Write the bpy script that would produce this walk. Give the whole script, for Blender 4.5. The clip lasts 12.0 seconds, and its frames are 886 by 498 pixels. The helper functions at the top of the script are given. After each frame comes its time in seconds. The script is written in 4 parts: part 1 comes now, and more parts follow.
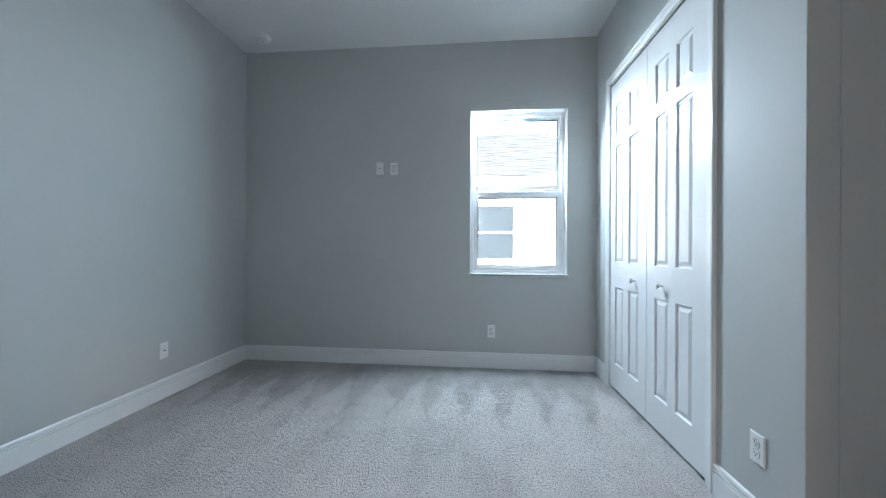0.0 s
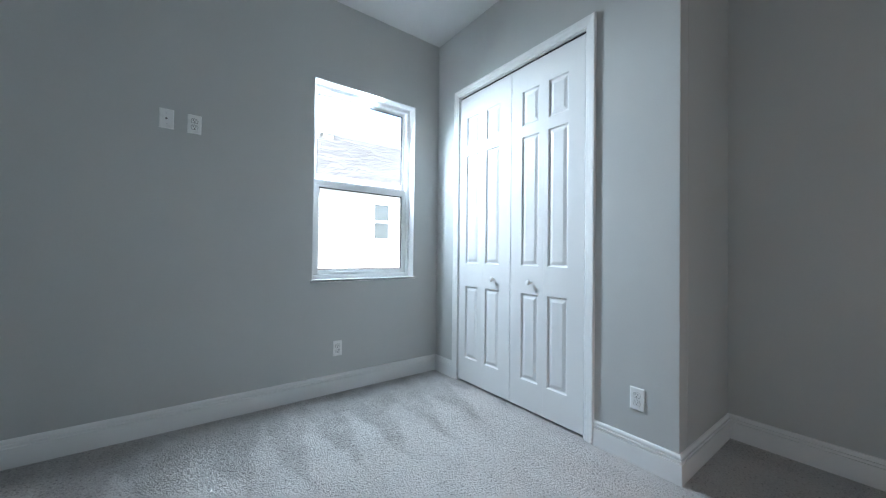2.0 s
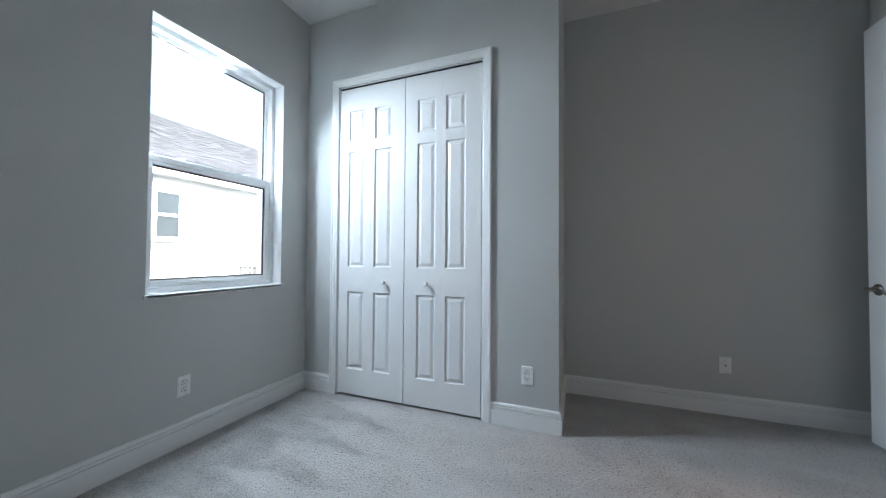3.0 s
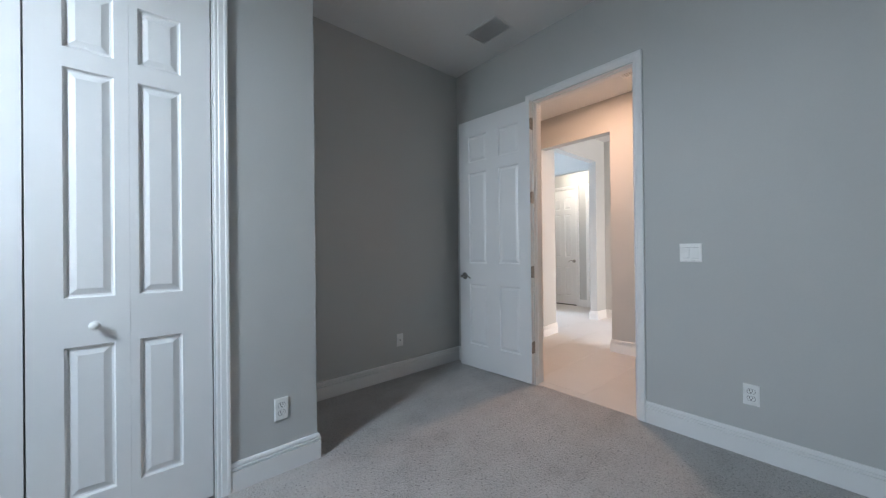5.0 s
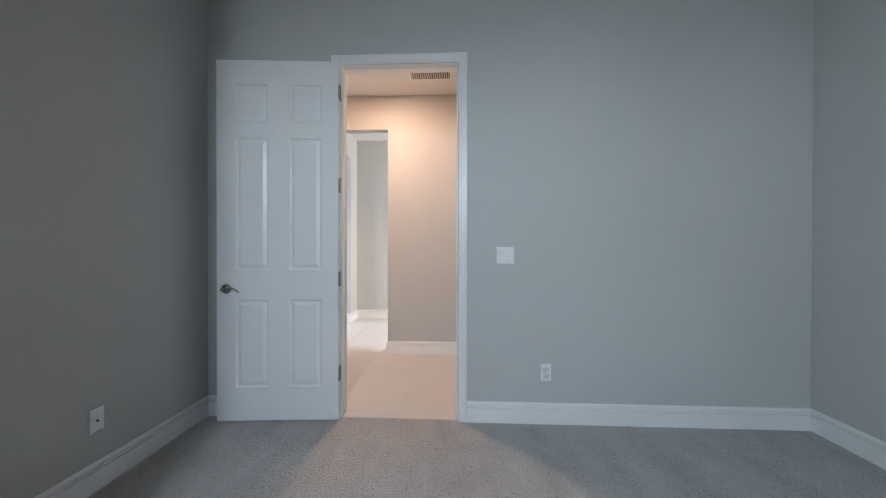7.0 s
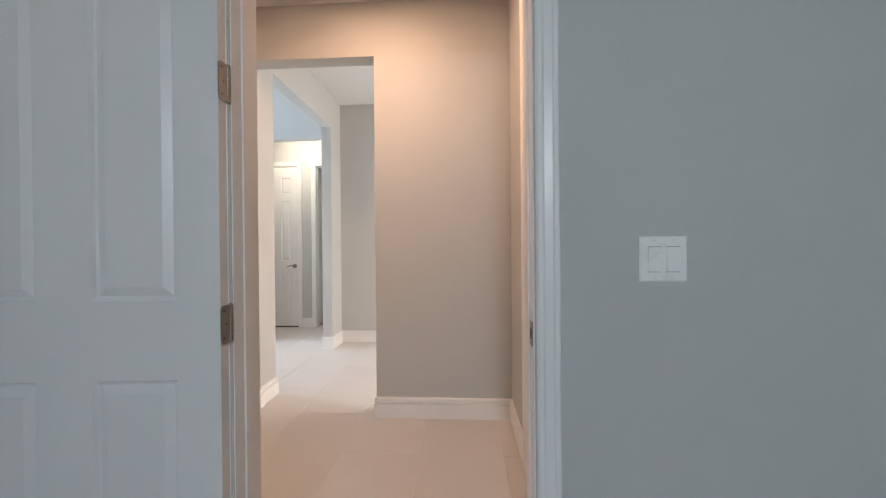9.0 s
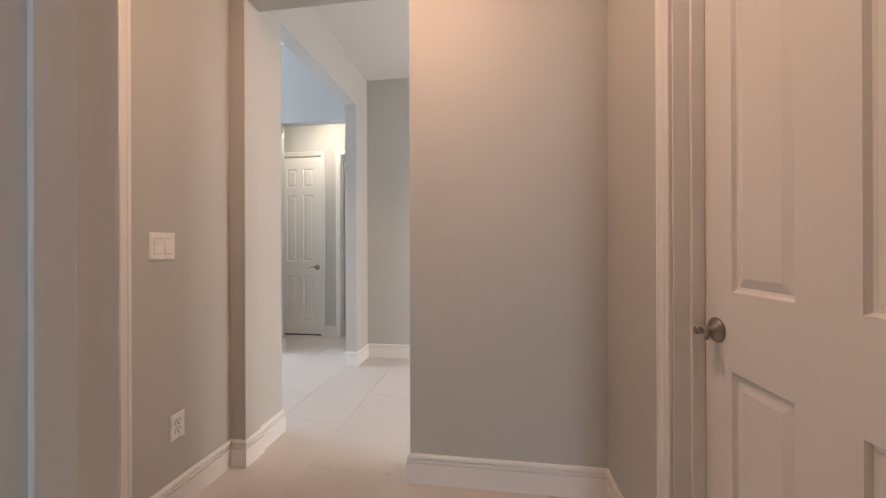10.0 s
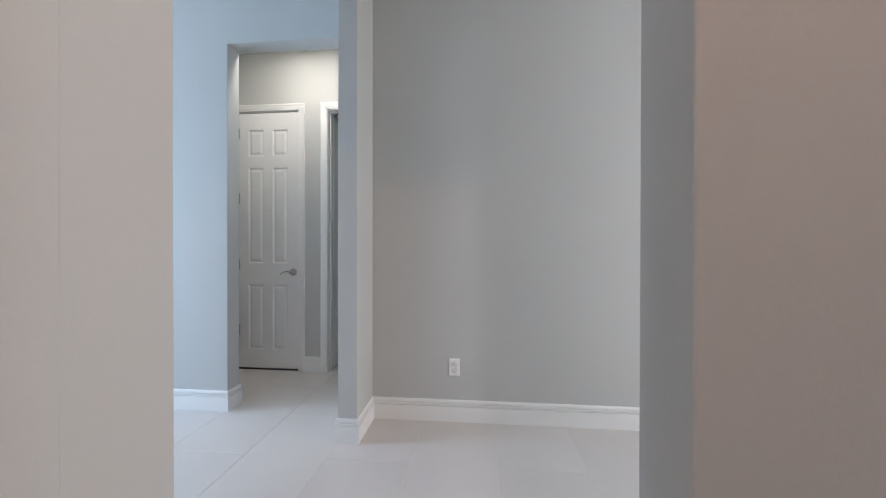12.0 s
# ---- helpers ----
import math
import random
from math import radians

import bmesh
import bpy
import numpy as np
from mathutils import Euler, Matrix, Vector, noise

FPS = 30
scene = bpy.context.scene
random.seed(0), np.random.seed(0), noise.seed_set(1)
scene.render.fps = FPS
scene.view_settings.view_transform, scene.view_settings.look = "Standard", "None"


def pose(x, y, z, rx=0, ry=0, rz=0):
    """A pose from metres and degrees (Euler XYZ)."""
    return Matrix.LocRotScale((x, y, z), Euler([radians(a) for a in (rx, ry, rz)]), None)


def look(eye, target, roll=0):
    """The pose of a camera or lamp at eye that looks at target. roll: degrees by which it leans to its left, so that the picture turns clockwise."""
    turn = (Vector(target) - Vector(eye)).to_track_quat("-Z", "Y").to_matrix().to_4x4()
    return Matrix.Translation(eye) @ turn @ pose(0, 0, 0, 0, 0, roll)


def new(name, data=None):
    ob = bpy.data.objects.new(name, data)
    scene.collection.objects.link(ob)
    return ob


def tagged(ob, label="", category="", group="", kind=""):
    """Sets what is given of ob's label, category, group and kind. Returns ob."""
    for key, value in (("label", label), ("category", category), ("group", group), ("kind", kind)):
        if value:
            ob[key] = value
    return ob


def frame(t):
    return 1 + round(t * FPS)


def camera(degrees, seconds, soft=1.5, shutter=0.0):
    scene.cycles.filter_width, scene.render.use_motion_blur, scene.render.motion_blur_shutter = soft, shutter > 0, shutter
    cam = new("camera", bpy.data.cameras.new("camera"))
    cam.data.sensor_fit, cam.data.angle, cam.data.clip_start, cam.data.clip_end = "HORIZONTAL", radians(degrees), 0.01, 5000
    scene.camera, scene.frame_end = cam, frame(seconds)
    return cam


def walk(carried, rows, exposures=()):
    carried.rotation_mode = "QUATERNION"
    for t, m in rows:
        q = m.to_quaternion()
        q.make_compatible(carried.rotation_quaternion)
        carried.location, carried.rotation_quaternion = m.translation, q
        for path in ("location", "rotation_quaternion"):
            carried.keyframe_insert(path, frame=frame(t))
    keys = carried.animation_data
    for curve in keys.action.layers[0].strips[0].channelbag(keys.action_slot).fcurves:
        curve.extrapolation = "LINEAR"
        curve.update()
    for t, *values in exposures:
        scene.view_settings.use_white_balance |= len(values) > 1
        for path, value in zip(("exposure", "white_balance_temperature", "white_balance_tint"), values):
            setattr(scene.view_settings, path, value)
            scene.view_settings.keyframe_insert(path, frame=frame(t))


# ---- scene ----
cam = camera(104.0, 12.0, soft=1.25)
PATH = [
    (0, (1.368, 1.403, 1.086), (1.181, 3.395, 1.088), 0.3),
    (0.5, (1.17, 1.557, 1.08), (1.303, 3.552, 1.087), 0.4),
    (1, (0.994, 1.688, 1.084), (1.454, 3.634, 1.092), 0.6),
    (1.5, (0.79, 1.825, 1.071), (1.614, 3.647, 1.092), 0.8),
    (2, (0.565, 1.995, 1.068), (1.76, 3.599, 1.095), 0.7),
    (2.5, (0.378, 2.217, 1.048), (1.936, 3.47, 1.098), 0.4),
    (3, (0.214, 2.517, 1.075), (2.073, 3.255, 1.119), 0.4),
    (3.5, (0.167, 2.868, 1.07), (2.163, 2.976, 1.131), 0.1),
    (3.7, (0.197, 2.966, 1.07), (2.193, 2.857, 1.133), 0.0),
    (5.3, (0.619, 3.44, 1.173), (1.91, 1.912, 1.176), -0.5),
    (5.5, (0.73, 3.472, 1.167), (1.852, 1.816, 1.174), -0.4),
    (6, (1.031, 3.484, 1.174), (1.703, 1.6, 1.176), -0.2),
    (6.5, (1.24, 3.373, 1.183), (1.552, 1.397, 1.177), -0.0),
    (7, (1.413, 3.189, 1.188), (1.505, 1.191, 1.175), 0.1),
    (7.2, (1.461, 3.089, 1.183), (1.511, 1.09, 1.168), 0.3),
    (7.5, (1.512, 2.881, 1.19), (1.528, 0.881, 1.167), 0.2),
    (7.7, (1.526, 2.733, 1.176), (1.541, 0.733, 1.163), 0.3),
    (9.3, (1.674, 1.545, 1.157), (1.802, -0.451, 1.151), -0.4),
    (9.5, (1.733, 1.425, 1.143), (1.875, -0.569, 1.15), -0.2),
    (10, (1.805, 1.056, 1.144), (2.076, -0.925, 1.145), -0.2),
    (10.5, (1.886, 0.662, 1.155), (2.371, -1.279, 1.145), 0.0),
    (11, (2.028, 0.338, 1.151), (2.635, -1.568, 1.14), -0.1),
    (11.5, (2.217, 0.052, 1.145), (2.729, -1.881, 1.132), -0.2),
    (12, (2.427, -0.236, 1.138), (2.608, -2.228, 1.129), 0.1),
]
EXPOSURES = [(0, 2.93, 6050, 6), (2.5, 2.80, 6200, 8), (3.5, 2.40, 6350, 10), (5.5, 2.50, 6350, 10), (7.0, 2.62, 6350, 9), (7.5, 2.85, 6350, 8), (9.5, 2.12, 6850, 11),
             (10.5, 1.90, 6800, 12), (11.3, 1.76, 6150, 10), (12, 1.74, 5900, 8)]
walk(cam, [(t, look(eye, target, roll)) for t, eye, target, roll in PATH], EXPOSURES)

# world, sun, lamps
world = bpy.data.worlds.new("sky")
scene.world = world
world.use_nodes = True
wn = world.node_tree
sky = wn.nodes.new("ShaderNodeTexSky")
sky.sky_type, sky.sun_disc = "NISHITA", False
SUN_EL, SUN_AZ = radians(48), radians(200)
sky.dust_density, sky.air_density = 4.0, 1.0
sky.sun_elevation, sky.sun_rotation = SUN_EL, SUN_AZ
wn.links.new(sky.outputs[0], wn.nodes["Background"].inputs[0])
wn.nodes["Background"].inputs[1].default_value = 0.15

sun = new("sun", bpy.data.lights.new("sun", "SUN"))
sun.data.energy, sun.data.angle, sun.data.color = 2.4, radians(0.6), (1.0, 0.99, 0.98)
# the sun stands south of the house, behind it as seen from the window
sun_from = Vector((math.sin(SUN_AZ) * math.cos(SUN_EL), math.cos(SUN_AZ) * math.cos(SUN_EL), math.sin(SUN_EL)))
sun.matrix_world = look(sun_from * 30, (0, 0, 0))


def lamp(name, kind, where, target, power, colour, size=0.15, size_y=None):
    ob = new(name, bpy.data.lights.new(name, kind))
    ob.data.energy, ob.data.color = power, colour
    if kind == "AREA":
        ob.data.shape = "RECTANGLE" if size_y else "DISK"
        ob.data.size = size
        if size_y:
            ob.data.size_y = size_y
    ob.matrix_world = look(where, target)
    return ob


VESTIBULE_LAMP = (2.15, 0.12)
FAR_LAMP = (3.84, -2.73)
lamp("downlight_lamp", "AREA", (*VESTIBULE_LAMP, 2.844), (*VESTIBULE_LAMP, 0), 4.3, (1.0, 0.60, 0.41), 0.12)
lamp("far_downlight_lamp", "AREA", (*FAR_LAMP, 2.913), (*FAR_LAMP, 0), 2.9, (1.0, 0.88, 0.76), 0.12)
lamp("front_door_daylight", "AREA", (7.3, -1.62, 1.5), (0, -1.62, 1.3), 38.0, (0.70, 0.82, 1.0), 1.1, 2.4)
# added fill to brighten the hall; only a blank wall stands behind it
lamp("hall_fill", "AREA", (-0.9, -1.4, 1.5), (3, -1.4, 1.2), 17.0, (1.0, 0.895, 0.84), 1.2, 2.0)
# the sky's light, in the head of the window's opening
lamp("window_daylight", "AREA", (1.640, 4.850, 2.298), (0.35, 2.7, 0.5), 13.5, (0.72, 0.86, 1.0), 0.58, 0.05)


# materials
def material(name, colour, rough=0.6, metal=0.0, spec=0.5):
    m = bpy.data.materials.new(name)
    m.use_nodes = True
    b = m.node_tree.nodes["Principled BSDF"]
    b.inputs["Base Color"].default_value = (*colour, 1)
    b.inputs["Roughness"].default_value = rough
    b.inputs["Metallic"].default_value = metal
    b.inputs["Specular IOR Level"].default_value = spec
    return m, m.node_tree, b


def noise_tex(nt, scale, detail=3.0, rough=0.5, stretch=None):
    tc = nt.nodes.new("ShaderNodeTexCoord")
    n = nt.nodes.new("ShaderNodeTexNoise")
    n.inputs["Scale"].default_value, n.inputs["Detail"].default_value, n.inputs["Roughness"].default_value = scale, detail, rough
    if stretch:
        mp = nt.nodes.new("ShaderNodeMapping")
        mp.inputs["Scale"].default_value = stretch
        nt.links.new(tc.outputs["Object"], mp.inputs["Vector"])
        nt.links.new(mp.outputs[0], n.inputs["Vector"])
    else:
        nt.links.new(tc.outputs["Object"], n.inputs["Vector"])
    return n


def ramp(nt, source, stops):
    r = nt.nodes.new("ShaderNodeValToRGB")
    for i, (p, c) in enumerate(stops):
        e = r.color_ramp.elements[i] if i < 2 else r.color_ramp.elements.new(p)
        e.position, e.color = p, (*c, 1) if len(c) == 3 else c
    nt.links.new(source, r.inputs[0])
    return r


def bump(nt, b, source, strength, distance, after=None):
    n = nt.nodes.new("ShaderNodeBump")
    n.inputs["Strength"].default_value, n.inputs["Distance"].default_value = strength, distance
    nt.links.new(source, n.inputs["Height"])
    if after:
        nt.links.new(after.outputs[0], n.inputs["Normal"])
    nt.links.new(n.outputs[0], b.inputs["Normal"])
    return n


def mottled(name, colour, rough, spread, scale_big, scale_small, relief, distance, metal=0.0, spec=0.5):
    """A painted or plastered surface: broad and fine shifts of tone, and a fine relief."""
    m, nt, b = material(name, colour, rough, metal, spec)
    big, small = noise_tex(nt, scale_big, 4), noise_tex(nt, scale_small, 3, 0.6)
    mix = nt.nodes.new("ShaderNodeMath")
    mix.operation = "MULTIPLY_ADD"
    nt.links.new(small.outputs["Fac"], mix.inputs[0])
    mix.inputs[1].default_value = 0.35
    nt.links.new(big.outputs["Fac"], mix.inputs[2])
    lo, hi = [tuple(min(1, c * k) for c in colour) for k in (1 - spread, 1 + spread)]
    r = ramp(nt, mix.outputs[0], [(0.45, lo), (0.9, hi)])
    nt.links.new(r.outputs[0], b.inputs["Base Color"])
    rr = nt.nodes.new("ShaderNodeMapRange")
    rr.inputs["To Min"].default_value, rr.inputs["To Max"].default_value = rough - 0.06, rough + 0.06
    nt.links.new(big.outputs["Fac"], rr.inputs[0])
    nt.links.new(rr.outputs[0], b.inputs["Roughness"])
    if relief:
        bump(nt, b, small.outputs["Fac"], relief, distance)
    return m


WALL = mottled("wall_paint", (0.505, 0.512, 0.498), 0.66, 0.03, 0.9, 95, 0.11, 0.004)
CEIL = mottled("ceiling_paint", (0.74, 0.74, 0.73), 0.8, 0.02, 0.8, 60, 0.35, 0.006)
TRIM = mottled("trim_paint", (0.80, 0.80, 0.79), 0.32, 0.015, 2.0, 40, 0.05, 0.002)
DOOR = mottled("door_paint", (0.78, 0.78, 0.77), 0.36, 0.015, 1.5, 120, 0.10, 0.002)
PLATE = mottled("white_plastic", (0.82, 0.82, 0.80), 0.28, 0.01, 20, 200, 0.0, 0.001)
VINYL = mottled("white_vinyl", (0.82, 0.83, 0.83), 0.3, 0.015, 6, 90, 0.03, 0.001)
NICKEL = mottled("brushed_nickel", (0.33, 0.308, 0.282), 0.3, 0.06, 30, 500, 0.06, 0.0005, 1.0)
PEWTER = mottled("dark_steel", (0.16, 0.155, 0.15), 0.4, 0.08, 30, 400, 0.05, 0.0005, 1.0)
DARK = mottled("dark_gap", (0.015, 0.015, 0.016), 0.8, 0.1, 20, 100, 0.0, 0.001)
# black of the window gaskets, also the painted shade under the far door
GASKET_AND_GAP = mottled("gasket_and_gap_black", (0.02, 0.02, 0.022), 0.6, 0.1, 20, 100, 0.0, 0.001)
SILL = mottled("cultured_marble", (0.82, 0.82, 0.81), 0.2, 0.03, 5, 40, 0.0, 0.001)
STUCCO = mottled("white_stucco", (0.74, 0.745, 0.745), 0.9, 0.05, 1.2, 70, 0.6, 0.01)
FASCIA = mottled("white_aluminium", (0.78, 0.78, 0.77), 0.5, 0.03, 1.5, 40, 0.05, 0.002)
GRILLE = mottled("galvanised_grey", (0.5, 0.51, 0.5), 0.5, 0.06, 6, 60, 0.05, 0.002)
VENT_BACK = mottled("vent_grey", (0.60, 0.605, 0.60), 0.6, 0.04, 6, 60, 0.0, 0.002)
GROUT = mottled("grout", (0.68, 0.655, 0.63), 0.9, 0.08, 4, 120, 0.3, 0.001)
CONCRETE = mottled("concrete", (0.42, 0.41, 0.39), 0.9, 0.08, 1.5, 60, 0.4, 0.003)


def carpet_material():
    m, nt, b = material("cut_pile_carpet", (0.42, 0.40, 0.385), 0.95, 0, 0.1)
    b.inputs["Sheen Weight"].default_value = 0.25
    tc = nt.nodes.new("ShaderNodeTexCoord")
    tufts = nt.nodes.new("ShaderNodeTexVoronoi")
    tufts.inputs["Scale"].default_value = 150
    nt.links.new(tc.outputs["Object"], tufts.inputs["Vector"])
    curl, patch = noise_tex(nt, 95, 4, 0.75), noise_tex(nt, 5, 4, 0.6)
    # strokes of the vacuum cleaner: wedges that run out from the far wall
    sep = nt.nodes.new("ShaderNodeSeparateXYZ")
    nt.links.new(tc.outputs["Object"], sep.inputs[0])

    def calc(op, a, c=None, d=None):
        n = nt.nodes.new("ShaderNodeMath")
        n.operation = op
        for i, v in enumerate((a, c, d)):
            if v is None:
                continue
            if isinstance(v, (int, float)):
                n.inputs[i].default_value = v
            else:
                nt.links.new(v, n.inputs[i])
        return n.outputs[0]
    x, y = sep.outputs[0], sep.outputs[1]
    wob = noise_tex(nt, 1.7, 3)
    fan = calc("MULTIPLY", calc("SUBTRACT", x, 0.9), calc("MULTIPLY_ADD", calc("SUBTRACT", 4.6, y), 0.12, 1.0))
    u = calc("MULTIPLY_ADD", calc("SUBTRACT", wob.outputs["Fac"], 0.5), 0.32, fan)
    saw = calc("PINGPONG", u, 0.15)
    depth = calc("SUBTRACT", 4.60, y)
    ragged = noise_tex(nt, 9, 4, 0.7)
    start = calc("MULTIPLY_ADD", wob.outputs["Fac"], -0.5, depth)
    edge = calc("MULTIPLY_ADD", start, 0.22, calc("MULTIPLY_ADD", ragged.outputs["Fac"], 0.06, -0.03))
    wedge = calc("MINIMUM", calc("MAXIMUM", calc("MULTIPLY", calc("SUBTRACT", edge, saw), 26.0), 0.0), 1.0)
    swept = noise_tex(nt, 1.0, 4, 0.55, (5.0, 1.1, 1.0))
    tone = calc("MULTIPLY_ADD", wedge, 0.21, -0.09)
    tone = calc("MULTIPLY_ADD", calc("SUBTRACT", swept.outputs["Fac"], 0.5), 0.7, tone)
    tone = calc("MULTIPLY_ADD", calc("SUBTRACT", patch.outputs["Fac"], 0.5), 0.5, tone)
    tone = calc("MULTIPLY_ADD", calc("SUBTRACT", curl.outputs["Fac"], 0.5), 0.95, tone)
    # shade of the pits and between the tufts, put into the pile's colour
    pits = calc("MAXIMUM", calc("SUBTRACT", noise_tex(nt, 80, 2, 0.5).outputs["Fac"], 0.585), 0.0)
    tone = calc("MULTIPLY_ADD", pits, -3.2, tone)
    tone = calc("MULTIPLY_ADD", calc("SUBTRACT", 0.35, tufts.outputs["Distance"]), 0.26, tone)
    r = ramp(nt, calc("ADD", tone, 0.5), [(0.05, (0.28, 0.267, 0.258)), (0.5, (0.61, 0.586, 0.566)), (0.95, (0.78, 0.757, 0.737))])
    nt.links.new(r.outputs[0], b.inputs["Base Color"])
    h = calc("MULTIPLY_ADD", curl.outputs["Fac"], 1.0, calc("MULTIPLY_ADD", pits, -9.0, calc("SUBTRACT", 1.0, tufts.outputs["Distance"])))
    bump(nt, b, h, 1.0, 0.012)
    return m


def tile_material():
    m, nt, b = material("porcelain_tile", (0.50, 0.475, 0.45), 0.3, 0, 0.5)
    big, fine = noise_tex(nt, 1.6, 5, 0.6), noise_tex(nt, 40, 3)
    info = nt.nodes.new("ShaderNodeObjectInfo")
    mix = nt.nodes.new("ShaderNodeMath")
    mix.operation = "MULTIPLY_ADD"
    nt.links.new(info.outputs["Random"], mix.inputs[0])
    mix.inputs[1].default_value = 0.2
    nt.links.new(big.outputs["Fac"], mix.inputs[2])
    r = ramp(nt, mix.outputs[0], [(0.3, (0.555, 0.53, 0.505)), (0.85, (0.615, 0.59, 0.565))])
    nt.links.new(r.outputs[0], b.inputs["Base Color"])
    rr = nt.nodes.new("ShaderNodeMapRange")
    rr.inputs["To Min"].default_value, rr.inputs["To Max"].default_value = 0.28, 0.42
    nt.links.new(fine.outputs["Fac"], rr.inputs[0])
    nt.links.new(rr.outputs[0], b.inputs["Roughness"])
    bump(nt, b, fine.outputs["Fac"], 0.05, 0.001)
    return m


def shingle_material():
    m, nt, b = material("asphalt_shingle", (0.16, 0.155, 0.15), 0.95, 0, 0.2)
    geo = nt.nodes.new("ShaderNodeNewGeometry")
    grit = noise_tex(nt, 60, 3)
    mix = nt.nodes.new("ShaderNodeMath")
    mix.operation = "MULTIPLY_ADD"
    nt.links.new(grit.outputs["Fac"], mix.inputs[0])
    mix.inputs[1].default_value = 0.4
    nt.links.new(geo.outputs["Random Per Island"], mix.inputs[2])
    r = ramp(nt, mix.outputs[0], [(0.1, (0.060, 0.062, 0.066)), (1.2, (0.115, 0.118, 0.123))])
    nt.links.new(r.outputs[0], b.inputs["Base Color"])
    bump(nt, b, grit.outputs["Fac"], 0.5, 0.004)
    return m


def glass_material(name="window_glass", colour=(0.97, 0.99, 0.985)):
    m, nt, b = material(name, colour, 0.0)
    nt.nodes.remove(b)
    out = nt.nodes["Material Output"]
    clear, gloss, mixer, fres = (nt.nodes.new(k) for k in ("ShaderNodeBsdfTransparent", "ShaderNodeBsdfGlossy", "ShaderNodeMixShader", "ShaderNodeFresnel"))
    clear.inputs[0].default_value = (*colour, 1)
    gloss.inputs["Roughness"].default_value = 0.01
    fres.inputs[0].default_value = 1.45
    nt.links.new(fres.outputs[0], mixer.inputs[0])
    nt.links.new(clear.outputs[0], mixer.inputs[1])
    nt.links.new(gloss.outputs[0], mixer.inputs[2])
    nt.links.new(mixer.outputs[0], out.inputs[0])
    return m


def glow_material(name, colour, strength):
    m, nt, b = material(name, (0.8, 0.8, 0.8), 0.5)
    b.inputs["Emission Color"].default_value = (*colour, 1)
    b.inputs["Emission Strength"].default_value = strength
    return m


def grass_material():
    m, nt, b = material("grass", (0.06, 0.10, 0.03), 0.95, 0, 0.2)
    big, fine = noise_tex(nt, 1.5, 4), noise_tex(nt, 45, 4, 0.7)
    mix = nt.nodes.new("ShaderNodeMath")
    mix.operation = "MULTIPLY_ADD"
    nt.links.new(fine.outputs["Fac"], mix.inputs[0])
    mix.inputs[1].default_value = 0.6
    nt.links.new(big.outputs["Fac"], mix.inputs[2])
    r = ramp(nt, mix.outputs[0], [(0.5, (0.05, 0.055, 0.04)), (1.1, (0.085, 0.09, 0.065))])
    nt.links.new(r.outputs[0], b.inputs["Base Color"])
    bump(nt, b, fine.outputs["Fac"], 0.8, 0.03)
    return m


CARPET, TILE, SHINGLE, GLASS, GRASS = carpet_material(), tile_material(), shingle_material(), glass_material(), grass_material()
HOUSE_GLASS = mottled("dark_window_glass", (0.06, 0.075, 0.085), 0.08, 0.1, 0.8, 3, 0.0, 0.001)
LENS = glow_material("lit_lens", (1.0, 0.75, 0.5), 6.0)


# mesh helpers
def box(bm, a, b):
    (x0, y0, z0), (x1, y1, z1) = a, b
    v = [bm.verts.new(p) for p in ((x0, y0, z0), (x1, y0, z0), (x1, y1, z0), (x0, y1, z0), (x0, y0, z1), (x1, y0, z1), (x1, y1, z1), (x0, y1, z1))]
    for f in ((0, 3, 2, 1), (4, 5, 6, 7), (0, 1, 5, 4), (1, 2, 6, 5), (2, 3, 7, 6), (3, 0, 4, 7)):
        bm.faces.new([v[i] for i in f])
    return v


def worn_box(a, b, r=0.002, seg=2):
    bm = bmesh.new()
    box(bm, a, b)
    bmesh.ops.bevel(bm, geom=bm.edges[:], offset=r, segments=seg, affect="EDGES", profile=0.5)
    return bm


def lathe(bm, profile, m=Matrix(), seg=24):
    """profile: (radius, height) along the local z; the ends are closed."""
    rings = []
    for r, h in profile:
        rings.append([bm.verts.new(m @ Vector((r * math.cos(a), r * math.sin(a), h))) for a in (math.tau * i / seg for i in range(seg))])
    for p, q in zip(rings, rings[1:]):
        for i in range(seg):
            f = bm.faces.new((p[i], p[(i + 1) % seg], q[(i + 1) % seg], q[i]))
            f.smooth = True
    bm.faces.new(rings[0][::-1])
    bm.faces.new(rings[-1])


def tube(bm, pts, radii, seg=10, flat=1.0):
    rings = []
    for i, p in enumerate(pts):
        p = Vector(p)
        d = (Vector(pts[min(i + 1, len(pts) - 1)]) - Vector(pts[max(i - 1, 0)])).normalized()
        side = d.cross((0, 0, 1)) if abs(d.z) < 0.9 else d.cross((1, 0, 0))
        side.normalize()
        up = side.cross(d)
        rings.append([bm.verts.new(p + side * math.cos(a) * radii[i] + up * math.sin(a) * radii[i] * flat) for a in (math.tau * k / seg for k in range(seg))])
    for p, q in zip(rings, rings[1:]):
        for i in range(seg):
            bm.faces.new((p[i], p[(i + 1) % seg], q[(i + 1) % seg], q[i])).smooth = True
    bm.faces.new(rings[0][::-1])
    bm.faces.new(rings[-1])


